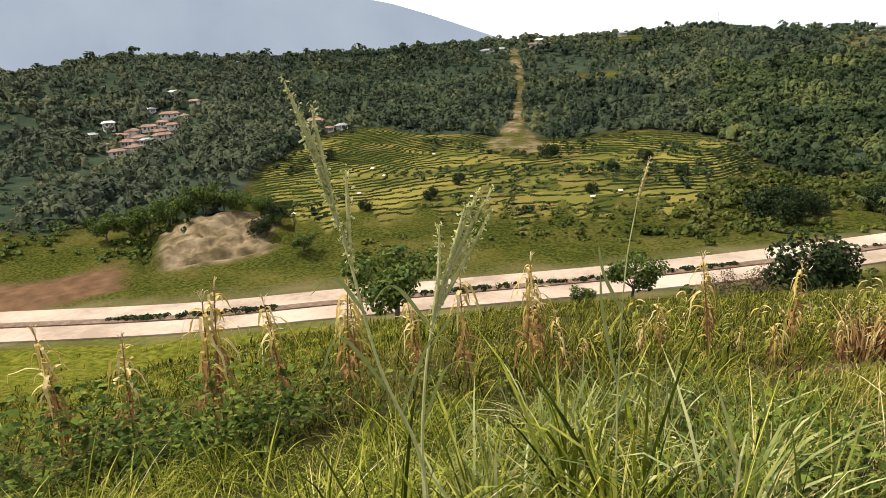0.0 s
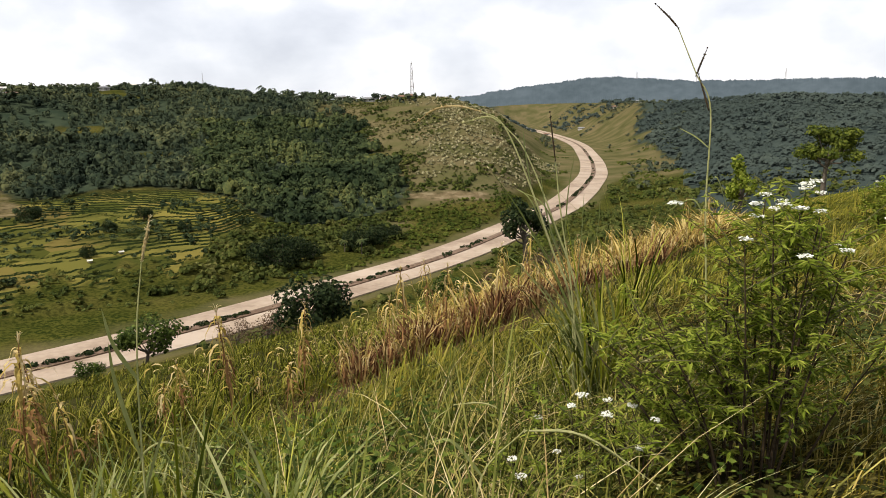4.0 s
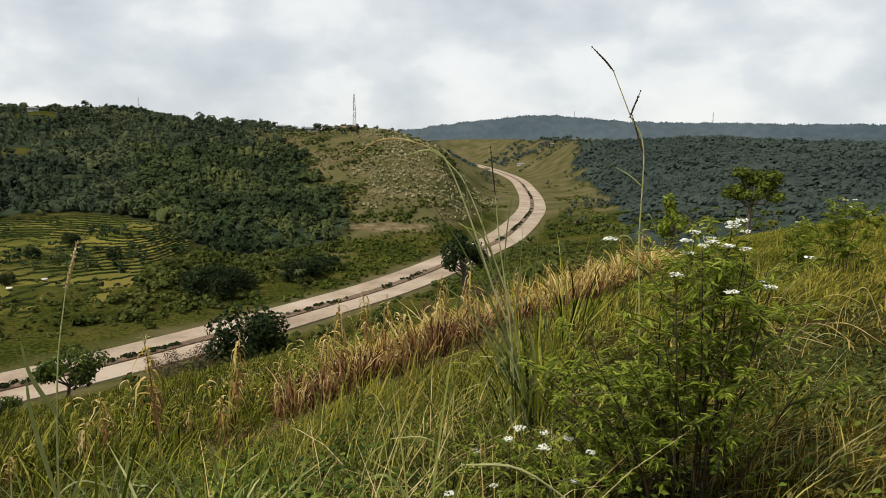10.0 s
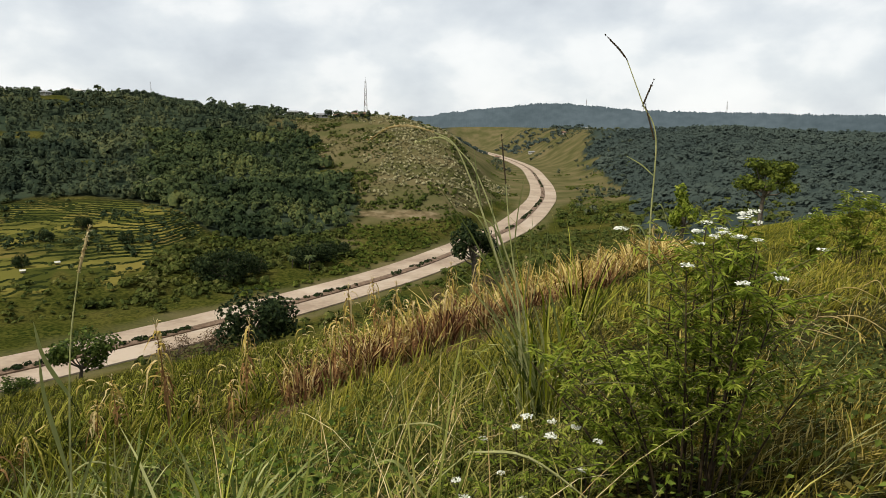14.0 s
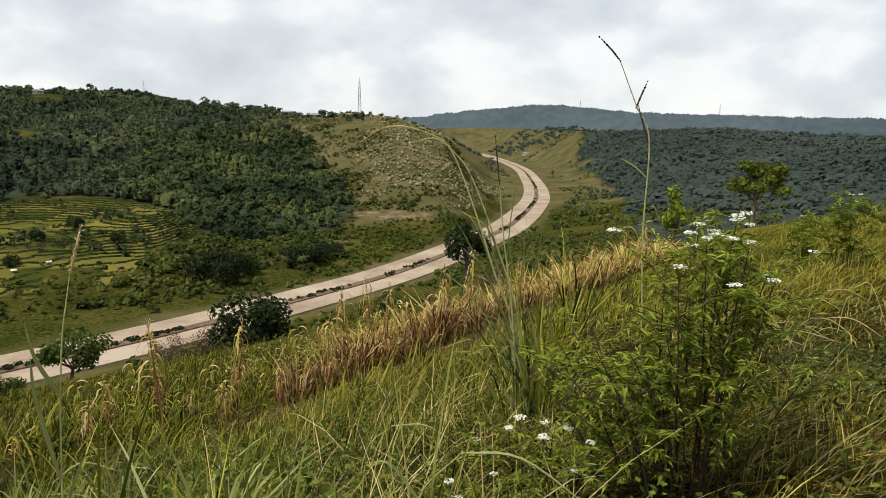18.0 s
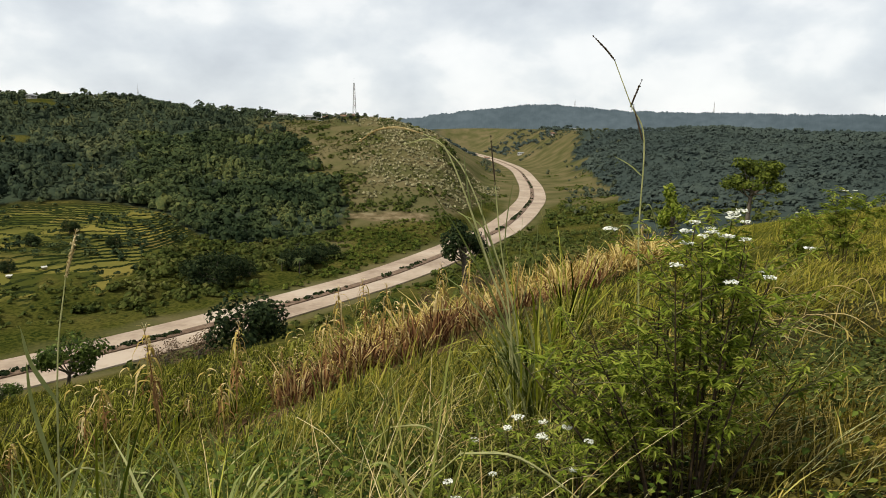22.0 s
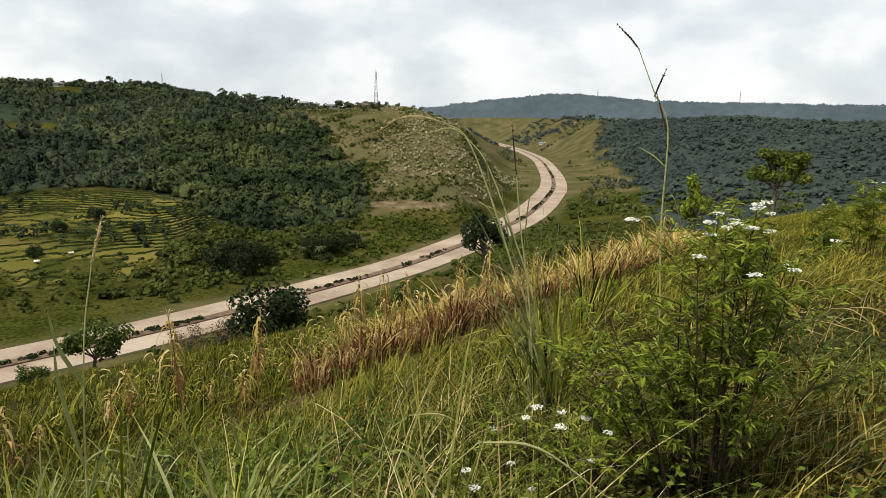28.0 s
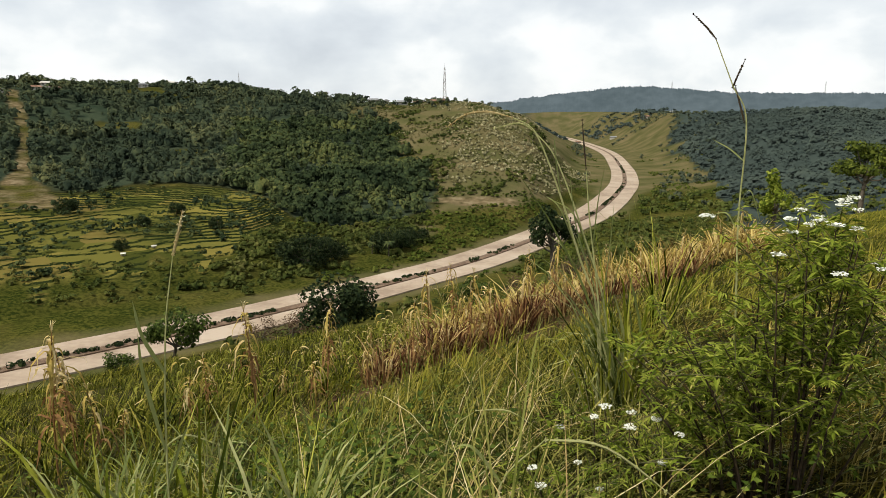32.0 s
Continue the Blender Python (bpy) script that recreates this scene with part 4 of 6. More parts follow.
woods("hill_foot_scrub", "mixed green bushes at the foot of the dark hill", x[k], y[k], g.uniform(2, 6, k.sum()), 26, M_SCRUB, 0.8, 0.26, "scrub")

a, r, x, y, g = scatter(-18, -7.5, 690, 800, 10, 122)
k = (fbm(x, y, 40, 2, 123) > -0.03) & clear_of_houses(x, y)
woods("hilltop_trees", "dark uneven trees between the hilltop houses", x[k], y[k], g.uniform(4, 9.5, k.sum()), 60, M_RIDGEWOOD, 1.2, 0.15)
# scrub on the knoll, in the valley and on the road's far bank
a, r, x, y, g = scatter(-13, 5, 400, 760, 3.9, 106)
c = covers(a, r, x, y)
pale = smooth(-8.5, -4.5, a) * (1 - smooth(1.2, 2.6, a)) * smooth(470, 510, r) * (1 - smooth(640, 690, r))
k = (c["knoll"] > 0.5) & (fbm(x, y, 22, 3, 77) + 0.32 * pale > 0.06 + 0.06 * (1 - pale)) & (road_distance(x, y) > 24)
woods("knoll_shrubs", "pale cream-grey tussocks dotted over the dry knoll", x[k], y[k], g.uniform(1.2, 3.2, k.sum()), 30, M_SHRUB, 0.7, 0.19, "shrubs", 1.2)
canopy("knoll_tussocks", "soft cream-grey grass mounds on the dry knoll", x[k], y[k], g.uniform(0.8, 2.0, k.sum()), M_SHRUB, 0.45, "shrubs", 0.8)
k = (c["knoll"] > 0.3) & (fbm(x, y, 30, 3, 78) - 0.08 * (r > 560) + 0.10 * (a < -7) + 0.10 * (r < 430) > 0.07) & (c["soil"] < 0.2) & (road_distance(x, y) > 24)
woods("knoll_bushes", "dark green bushes on the lower knoll", x[k], y[k], g.uniform(2, 4.5, k.sum()), 24, M_SCRUB, 0.6, 0.30, "bushes", 0.9)
a, r, x, y, g = scatter(-29, 5, 245, 420, 3.0, 107)
c = covers(a, r, x, y)
k = (c["wood"] < 0.5) & (c["soil"] < 0.3) & (fbm(x, y, 24, 3, 79) > -0.20 + 0.26 * (a < -24.5) + 0.14 * ((a > -20) & (r < 285))) & (road_distance(x, y) > 17) & (c["paddy"] < 0.3)
k &= ~((a < -13) & (r < 290) & (fbm(x, y, 30, 2, 44) < -0.10))
lit = k & (fbm(x, y, 35, 2, 45) + 0.02 * (a + 12) > -0.02)
woods("roadside_scrub", "low dark green scrub on the bank above the road", x[k & ~lit], y[k & ~lit], g.uniform(1.6, 5.0, (k & ~lit).sum()), 30, M_SCRUB, 0.65, 0.25, "scrub", 0.7)
woods("green_scrub", "bright green low bushes on the bank above the road", x[lit], y[lit], g.uniform(1.0, 3.0, lit.sum()), 26, M_GREENSCRUB, 0.6, 0.28, "scrub", 0.8)
a, r, x, y, g = scatter(3, 14, 450, 1900, 12, 108)
c = covers(a, r, x, y)
k = (fbm(x, y, 60, 3, 80) + 0.12 * (r < 700) + 0.08 * (a > 9.5) > 0.11) & (road_distance(x, y) > 30)
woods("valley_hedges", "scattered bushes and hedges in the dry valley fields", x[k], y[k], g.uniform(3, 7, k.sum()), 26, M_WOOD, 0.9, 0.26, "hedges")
a, r, x, y, g = scatter(-84, -66, 232, 345, 4.2, 109)
c = covers(a, r, x, y)
k = (c["red"] < 0.4) & ((c["soil"] < 0.5) | (fbm(x, y, 9, 2, 89) > 0.14)) & (fbm(x, y, 30, 3, 81) + (r - 290) * 0.005 > 0.03) & (road_distance(x, y) > 17)
woods("field_scrub", "bright green bushes round the ploughed field", x[k], y[k], g.uniform(1.2, 3.4, k.sum()), 24, M_CROWN, 0.7, 0.3, "scrub")
a, r, x, y, g = scatter(-59, -21, 245, 520, 5.4, 110)
c = covers(a, r, x, y)
k = (c["paddy"] > 0.3) & (fbm(x, y, 36, 3, 82) > 0.09 - 0.10 * (a > -41) - 0.05 * (a > -31)) & (road_distance(x, y) > 20)
woods("terrace_bushes", "small dark bushes on the banks of the terraces", x[k], y[k], g.uniform(1.2, 4.4, k.sum()), 34, M_GROVE, 0.8, 0.22, "bushes")
a, r, x, y, g = scatter(-1.5, 14, 1395, 1800, 15, 111)
k = (fbm(x, y, 70, 2, 84) > 0.02) & (road_distance(x, y) > 30)
woods("crest_trees", "dark tree line at the head of the valley", x[k], y[k], g.uniform(6, 12, k.sum()), 30, M_HAZEWOOD, 1.0, 0.24)
a, r, x, y, g = scatter(-9, -2.2, 655, 740, 11, 112)
k = fbm(x, y, 25, 2, 85) > 0.0
woods("knoll_trees", "dark trees on top of the knoll", x[k], y[k], g.uniform(4, 8, k.sum()), 36, M_WOOD, 1.0, 0.24)
a, r, x, y, g = scatter(-62, -22, 232, 300, 4.6, 113)
k = (fbm(x, y, 26, 3, 86) - (r - 250) * 0.003 > 0.05 - 0.12 * (a > -40)) & (road_distance(x, y) > 16.5)
woods("bank_scrub", "low olive scrub along the road bank", x[k], y[k], g.uniform(0.8, 3.0, k.sum()), 22, M_SCRUB, 0.7, 0.3, "scrub")
a, r, x, y, g = scatter(-26, 16, 125, 400, 4.2, 119)
k = (fbm(x, y, 22, 3, 87) > -0.06 - 0.12 * smooth(0, 6, a)) & (road_distance(x, y) > 15.5) & (r < np.interp(a, FINE_AZ, LINE_R[5]) + 12)
woods("near_bank_scrub", "mixed dark green scrub below the maize field", x[k], y[k], g.uniform(1.2, 4.0, k.sum()), 30, M_SCRUB, 0.75, 0.24, "scrub", 0.8)
# median weeds
a = rng.uniform(60, len(ROAD_LINE) - 60, 900)
i = a.astype(int)
px = ROAD_LINE[i] + (ROAD_LINE[i + 1] - ROAD_LINE[i]) * (a - i)[:, None]
k = fbm(px[:, 0], px[:, 1], 22, 2, 83) > 0.0
px = px[k] + rng.uniform(-1.1, 1.1, (k.sum(), 2))
n = len(px)
d = on_sphere(n * 14)
cc = np.repeat(np.column_stack([px, np.full(n, ROAD_Z + 0.75)]), 14, 0) + d * np.array([0.8, 0.8, 0.5])
v, f = leaf_quads(cc, d, rng.uniform(0.35, 0.8, len(cc)))
tagged(new("median_weeds", raw_mesh("median_weeds", v, f, [M_DARKTREE])), "dark weeds growing along the earth median", "weeds", kind="stuff")

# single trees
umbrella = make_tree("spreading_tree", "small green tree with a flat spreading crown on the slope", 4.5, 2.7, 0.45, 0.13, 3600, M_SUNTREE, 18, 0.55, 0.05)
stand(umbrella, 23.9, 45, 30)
sapling = make_tree("sapling", "thin light green sapling on the grassy slope", 3.9, 1.4, 0.22, 0.13, 1100, M_LEAF, 9, 1.3, 0.05)
stand(sapling, 18.3, 40)
darktree = make_tree("roadside_tree", "dense dark green tree on the slope above the road", 5.6, 5.4, 0.06, 0.25, 3200, M_DARKTREE, 30, 0.75, 0.06)
stand(darktree, -16.9, 62, 40, 1.08)
tall_tree = make_tree("roadside_tree", "tall narrow dark green tree beside the road", 11.5, 4.6, 0.45, 0.28, 2600, M_DARKTREE, 16, 1.0, 0.02)
stand(tall_tree, 1.7, 84, 200)
stand(darktree, -61.0, 270, 100, 1.35)
stand(darktree, -59.6, 285, 10, 1.5)
stand(darktree, -36.6, 405, 70, 1.7)
airy = make_tree("open_tree", "sparse grey-green tree with open branches", 5.0, 4.3, 0.15, 0.19, 2200, M_CROWN, 12, 0.8, 0.08)
stand(airy, -30.0, 70, 0, 1.25)
stand(airy, -50.2, 60, 120, 1.45)
stand(airy, -4.6, 78, 200, 0.7)
stand(airy, -57.6, 240, 60, 1.4)
stand(airy, -34.0, 78, 250, 0.55)
for az, rr, s in ((-67.5, 308, 2.6), (-66.2, 310, 2.2), (-65.0, 310, 2.7), (-63.4, 308, 2.0), (-62.0, 303, 1.9), (-60.6, 290, 2.1), (-69.0, 306, 2.5), (-70.6, 304, 2.2), (-72.2, 306, 2.4), (-59.4, 282, 1.3)):
    stand(airy, az, rr, rng.uniform(0, 360), s)
for az, rr, s in ((-18.9, 268, 2.5), (-17.6, 274, 2.1), (-20.2, 276, 1.7), (-16.2, 282, 1.2), (-12.9, 296, 1.6), (-11.8, 298, 1.9), (-10.6, 308, 1.6), (-9.4, 318, 1.2), (-26, 330, 1.0), (-29, 360, 1.2), (-31.5, 345, 1.0), (-44, 330, 1.0), (-46.5, 300, 1.1), (-52, 290, 0.9), (-54.5, 400, 1.2), (-33, 300, 0.9)):
    stand(darktree, az, rr, rng.uniform(0, 360), s)


def make_palm():
    ob = tagged(new("palm"), "grey-green palm with arching fronds beside the road field", "palm")
    array_part("trunk", *tube([(0, 0, -0.3), (0.1, 0, 2.5), (0.25, 0, 5)], (0.22, 0.17, 0.14), 7), M_BARK, ob, "", True)
    for k in range(13):
        a = k * 2.4
        s = np.linspace(0, 1, 7)
        L, droop = rng.uniform(2.6, 3.6), rng.uniform(0.5, 1.3)
        hx, hz = L * s * 0.9, L * (0.75 * s - droop * s ** 2)
        w = 0.45 * np.sin(np.pi * np.clip(s * 0.9 + 0.08, 0, 1))
        left = np.stack([0.25 + hx * math.cos(a) - w * math.sin(a), hx * math.sin(a) + w * math.cos(a), 5 + hz - w * 0.4], 1)
        mid_ = np.stack([0.25 + hx * math.cos(a), hx * math.sin(a), 5 + hz], 1)
        right = np.stack([0.25 + hx * math.cos(a) + w * math.sin(a), hx * math.sin(a) - w * math.cos(a), 5 + hz - w * 0.4], 1)
        v = np.vstack([left, mid_, right])
        i = np.arange(6)
        f = np.vstack([np.stack([i, i + 1, i + 8, i + 7], 1), np.stack([i + 7, i + 8, i + 15, i + 14], 1)])
        array_part("frond", v, f, M_GROVE, ob)
    return ob


palm = make_palm()
dry = make_tree("dry_bush", "brown leafless bush on the bank above the road", 3.6, 4.6, 0.1, 0.14, 1100, M_DRYTWIG, 12, 0.8, 0.04, "bush")
stand(dry, -20.5, 66, 10)
stand(dry, -23.0, 70, 100, 0.8)
stand(dry, 3.6, 82, 60, 0.9)
stand(dry, -1.0, 80, 160, 0.8)
stand(palm, -12.2, 286, 20, 1.15)
stand(palm, -13.6, 292, 90, 0.85)


def make_mast(height, base):
    """A four-legged lattice mast, banded red and white."""
    ob = tagged(new("lattice_mast"), "thin steel lattice radio mast on the ridge", "mast", "radio masts")
    h0, h1 = base / 2, base / 7
    for sx, sy in ((-1, -1), (1, -1), (1, 1), (-1, 1)):
        array_part("leg", *tube([(sx * h0, sy * h0, -4), (sx * h1, sy * h1, height)], (0.16, 0.10), 5), M_STEEL, ob)
    for k in range(9):
        s0, s1 = k / 9, (k + 1) / 9
        a0, a1 = h0 + (h1 - h0) * s0, h0 + (h1 - h0) * s1
        z0, z1 = height * s0, height * s1
        pieces = []
        for (x0, y0), (x1, y1) in (((-1, -1), (1, -1)), ((1, -1), (1, 1)), ((1, 1), (-1, 1)), ((-1, 1), (-1, -1))):
            pieces.append(tube([(x0 * a0, y0 * a0, z0), (x1 * a1, y1 * a1, z1)], (0.08, 0.08), 4))
            pieces.append(tube([(x1 * a0, y1 * a0, z0), (x0 * a1, y0 * a1, z1)], (0.08, 0.08), 4))
            pieces.append(tube([(x0 * a1, y0 * a1, z1), (x1 * a1, y1 * a1, z1)], (0.08, 0.08), 4))
        array_part("brace", *joined(pieces), M_TILE if k % 2 else M_WALL, ob)
    array_part("antenna", *tube([(0, 0, height - 1), (0, 0, height + 5)], (0.12, 0.06), 5), M_STEEL, ob)
    return ob


mast = make_mast(42, 4.5)
stand(mast, -7.45, 735, 0, 0.9)
stand(mast, -23.7, 868, 20, 0.55)
for az, h in ((10.4, 62), (20.9, 52), (14.8, 40)):
    mx, my = polar(az, 2930)
    copy_thing(mast, pose(float(mx), float(my), 66, 0, 0, 10) @ Matrix.Scale(h / 42, 4))


def make_hut():
    ob = tagged(new("field_hut"), "small white field shelter among the rice terraces", "hut", "field huts")
    for sx, sy in ((-1, -1), (1, -1), (1, 1), (-1, 1)):
        array_part("post", *box((sx * 1.3 - 0.07, sy * 1.0 - 0.07, -0.6), (sx * 1.3 + 0.07, sy * 1.0 + 0.07, 1.9)), M_BARK, ob)
    array_part("platform", *box((-1.4, -1.1, 0.45), (1.4, 1.1, 0.58)), M_BARK, ob)
    v = np.array([(-1.8, -1.5, 1.75), (1.8, -1.5, 1.75), (1.8, 0, 2.55), (-1.8, 0, 2.55), (-1.8, 1.5, 1.75), (1.8, 1.5, 1.75)], float)
    v = np.vstack([v, v - np.array([0, 0, 0.08])])
    f = np.array([(0, 1, 2, 3), (3, 2, 5, 4), (6, 9, 8, 7), (9, 10, 11, 8), (0, 6, 7, 1), (4, 5, 11, 10), (0, 3, 9, 6), (3, 4, 10, 9), (1, 7, 8, 2), (2, 8, 11, 5)])
    array_part("roof", v, f, M_WALL, ob, "white sheet roof")
    return ob


hut = make_hut()
for az, rr in ((-51.1, 375), (-50.2, 350), (-52.5, 318), (-58.0, 290), (-43.0, 300), (-30.8, 300), (-33.0, 288), (-25.6, 312), (-46.0, 420), (-28.4, 352)):
    stand(hut, az, rr, rng.uniform(0, 180), 0.75)


# ---- near vegetation ----
def blades(x, y, z, h, w, heading, lean, droop, segs=4):
    """Grass blades: bases, heights, widths, the way each leans and how far its tip droops."""
    n = len(x)
    s = np.linspace(0, 1, segs + 1)[None, :]
    dx, dy = np.sin(heading)[:, None], np.cos(heading)[:, None]
    out = h[:, None] * lean[:, None] * (0.35 * s + 0.65 * s ** 2)
    up = h[:, None] * (s - droop[:, None] * s ** 3)
    turn = rng.uniform(-0.9, 0.9, n)[:, None]
    px, py = np.cos(heading[:, None] + turn), -np.sin(heading[:, None] + turn)
    wid = 0.5 * w[:, None] * np.clip((0.55 + 1.3 * s) * (1 - s ** 2.2), 0.03, 1)
    cx, cy, cz = x[:, None] + out * dx, y[:, None] + out * dy, z[:, None] + up
    a = np.stack([cx - px * wid, cy - py * wid, cz], -1)
    b = np.stack([cx + px * wid, cy + py * wid, cz], -1)
    v = np.stack([a, b], 2).reshape(-1, 3)
    base = (np.arange(n) * 2 * (segs + 1))[:, None] + 2 * np.arange(segs)[None, :]
    f = np.stack([base, base + 1, base + 3, base + 2], -1).reshape(-1, 4)
    return v, f


def clear_field(az, r):
    """Drops what would stand inside the maize field."""
    inside = (az > -15) & (az < 21) & (r > np.interp(az, ROW_AZ, ROW_R) - 0.6) & (r < np.interp(az, ROW_AZ, ROW_R) + 11) & (rng.uniform(size=len(az)) < 0.8)
    return az[~inside], r[~inside]


def n_keep(n):
    return rng.uniform(size=n)


def tussocks(name, label, az, r, per, height, width, mat, lean=(0.2, 0.9), wind=0.35, spread=0.09, cat="grass", segs=4, field=False):
    """Tufts of blades at the given bearings and distances; the wind bends them to the right."""
    if not field:
        az, r = clear_field(az, r)
    x, y = polar(az, r)
    lump = fbm(x, y, 1.1, 2, 171) + 0.6 * fbm(x, y, 4.0, 2, 172)
    strip_ = (az > -20) & (az < 8) & (r > row_r(az) - 1.1) & (r < row_r(az) + 0.9)
    hollow = ((az > 13) & (r < 8) & (lump < 0.0) & (n_keep(len(az)) < 0.8)) | ((az > -45) & (r < 9.5) & (lump < -0.03) & (n_keep(len(az)) < 0.6))
    keep = field | (~hollow & ((lump > -0.10) | (r > 9) | (n_keep(len(az)) < 0.15)) & (~strip_ | (n_keep(len(az)) < 0.25)))
    az, r, lump = az[keep], r[keep], lump[keep]
    n = len(az)
    t = np.repeat(np.arange(n), per)
    before = row_r(az) - r
    short = 1 - 0.5 * smooth(-24, -17, az) * (1 - smooth(14, 18, az)) * smooth(-0.8, 0.2, before) * (1 - smooth(2.2, 4.0, before)) if not field else np.ones(n)
    x, y = polar(az[t], r[t])
    head = rng.uniform(0, 2 * np.pi, len(t))
    x, y = x + np.sin(head) * spread * rng.uniform(0, 1, len(t)), y + np.cos(head) * spread * rng.uniform(0, 1, len(t))
    wx, wy = np.sin(head) + wind * 2.2, np.cos(head) + wind * 0.3
    head = np.arctan2(wx, wy)
    h = (rng.uniform(*height, n) * np.clip(1 + 1.3 * lump, 0.6, 1.5) * short)[t] * rng.uniform(0.55, 1.1, len(t))
    v, f = blades(x, y, ground(x, y) - 0.03, h, rng.uniform(*width, len(t)), head, rng.uniform(*lean, len(t)), rng.uniform(0.0, 0.75, len(t)), segs)
    return tagged(new(name, raw_mesh(name, v, f, [mat])), label, cat, kind="stuff")


def sow(n, az0, az1, r0, r1, power=0.6):
    """Points whose density falls off with distance."""
    u = rng.uniform(size=n)
    return rng.uniform(az0, az1, n), (r0 ** power + (r1 ** power - r0 ** power) * u) ** (1 / power)


# maize rows: bearing, distance of the front row
ROW_AZ, ROW_R = (-95, -80, -66, -50, -35, -20, -13, 2, 10, 19, 30), (9.6, 9.6, 9.5, 9.2, 9.2, 9.6, 10.4, 13.6, 16.5, 20, 27)


def row_r(az):
    return np.interp(az, ROW_AZ, ROW_R)


az, r = sow(2300, -98, -20, 1.25, 9.6)
tussocks("long_grass", "long bright green grass blades covering the near slope", az, r, 13, (0.16, 0.52), (0.004, 0.012), M_GRASS, (0.15, 1.6), 0.15, 0.07, segs=3)
az, r = sow(1500, -24, 13, 1.25, 11)
tussocks("olive_tufts", "dark olive green grass tufts below the maize", az, r, 13, (0.16, 0.50), (0.005, 0.013), M_OLIVE, (0.15, 1.6), 0.2, 0.07, segs=3)
az, r = sow(240, -20, 10, 5.5, 11.5, 1.4)
tussocks("bank_grass", "bright yellow-green grass bank in front of the maize", az, r, 16, (0.35, 0.65), (0.008, 0.018), M_BROW, (0.3, 1.3), 0.45, 0.14, segs=3)
az, r = sow(420, -98, 6, 1.25, 6)
tussocks("straw_grass", "pale dry blades among the green grass", az, r, 5, (0.3, 0.75), (0.003, 0.008), M_STRAW, (0.3, 1.5))
az, r = sow(1500, 6, 52, 1.3, 26)
tussocks("bent_grass", "brownish grass bent over by the wind", az, r, 13, (0.10, 0.32), (0.004, 0.010), M_SLOPE, (0.4, 1.8), 0.5, segs=3)
az, r = sow(170, 10, 52, 2.6, 11)
tussocks("arching_stems", "pale arching seed stems bent by the wind", az, r, 3, (0.22, 0.5), (0.003, 0.006), M_PALE, (0.8, 1.6), 1.2)
az, r = sow(480, -5, 52, 1.3, 30)
tussocks("slope_grass", "green grass tufts on the upper slope", az, r, 13, (0.12, 0.34), (0.004, 0.011), M_OLIVE, (0.3, 1.6), 0.5, segs=3)
az, r = sow(1900, -98, 0, 8, 60, 0.3)
tussocks("field_grass", "yellow-green grass on the slope below the maize", az, r, 14, (0.3, 0.8), (0.014, 0.034), M_DRYGRASS, spread=0.3, segs=2)
az, r = sow(1900, -98, -42, 20, 75, 0.5)
tussocks("sunny_grass", "bright yellow-green grass on the sunny slope", az, r, 11, (0.35, 0.8), (0.02, 0.06), M_GRASS, spread=0.5, segs=2)
az, r = sow(1700, -98, -30, 45, 175, 0.5)
tussocks("lower_grass", "sunlit yellow-green grass of the lower slope", az, r, 9, (0.5, 1.1), (0.06, 0.16), M_DRYGRASS, spread=1.2, segs=2)
az, r = sow(1100, 10, 52, 3.5, 10, 0.6)
tussocks("olive_grass", "short olive grass on the near slope", az, r, 13, (0.10, 0.28), (0.004, 0.011), M_SLOPE, (0.4, 1.8), 0.5, 0.16, segs=2)
az, r = sow(1500, 8, 50, 6.0, 15, 1.2)
tussocks("slope_cover", "short yellow-green grass closing over the slope", az, r, 13, (0.09, 0.24), (0.008, 0.018), M_SLOPE, (0.3, 1.6), 0.4, 0.34, segs=2, field=True)
az, r = sow(1900, 13, 52, 9, 36, 0.5)
tussocks("crest_grass", "dense yellow-green grass on the brow of the slope", az, r, 14, (0.18, 0.45), (0.010, 0.028), M_BROW, (0.3, 1.5), 0.5, 0.3, segs=2)
az, r = sow(700, 52, 262, 0.8, 14, 0.7)
tussocks("back_grass", "green grass on the slope behind the standpoint", az, r, 10, (0.2, 0.5), (0.008, 0.018), M_GRASS, (0.3, 1.3), 0.3, 0.14, segs=2)
az, r = sow(300, -98, -14, 1.7, 8.5)
tussocks("lush_tufts", "tufts of broad drooping green grass blades", az, r, 17, (0.35, 0.75), (0.009, 0.020), M_LUSH, (0.2, 1.3), 0.15, 0.06)
az, r = sow(1100, -98, -36, 1.4, 7.6, 1.0)
tussocks("short_tufts", "short bright tufts filling the near slope", az, r, 13, (0.20, 0.50), (0.006, 0.015), M_LUSH, (0.2, 1.4), 0.15, 0.08, segs=3, field=True)
az, r = sow(95, -46, -17, 3.0, 7.0)
tussocks("broad_blades", "broad pale grey-green grass blades rising from the slope", az, r, 9, (0.5, 1.0), (0.014, 0.028), M_BLADE, (0.1, 1.0), 0.15, 0.08, segs=5)
az, r = sow(120, -62, 2, 2.0, 7.5)
tussocks("reed_grass", "tall blue-green reed grass tufts", az, r, 12, (0.45, 1.0), (0.007, 0.014), M_REED, (0.1, 0.9), 0.3, 0.06)


# maize
def strip(path, widths, side):
    """A leaf strip with a fold along its middle."""
    p, w = np.asarray(path, float), np.asarray(widths, float)[:, None]
    sd = np.asarray(side, float)
    v = np.vstack([p - sd * w, p + np.array([0, 0, -0.25]) * w, p + sd * w])
    n = len(p)
    i = np.arange(n - 1)
    f = np.vstack([np.stack([i, i + 1, i + n + 1, i + n], 1), np.stack([i + n, i + n + 1, i + 2 * n + 1, i + 2 * n], 1)])
    return v, f


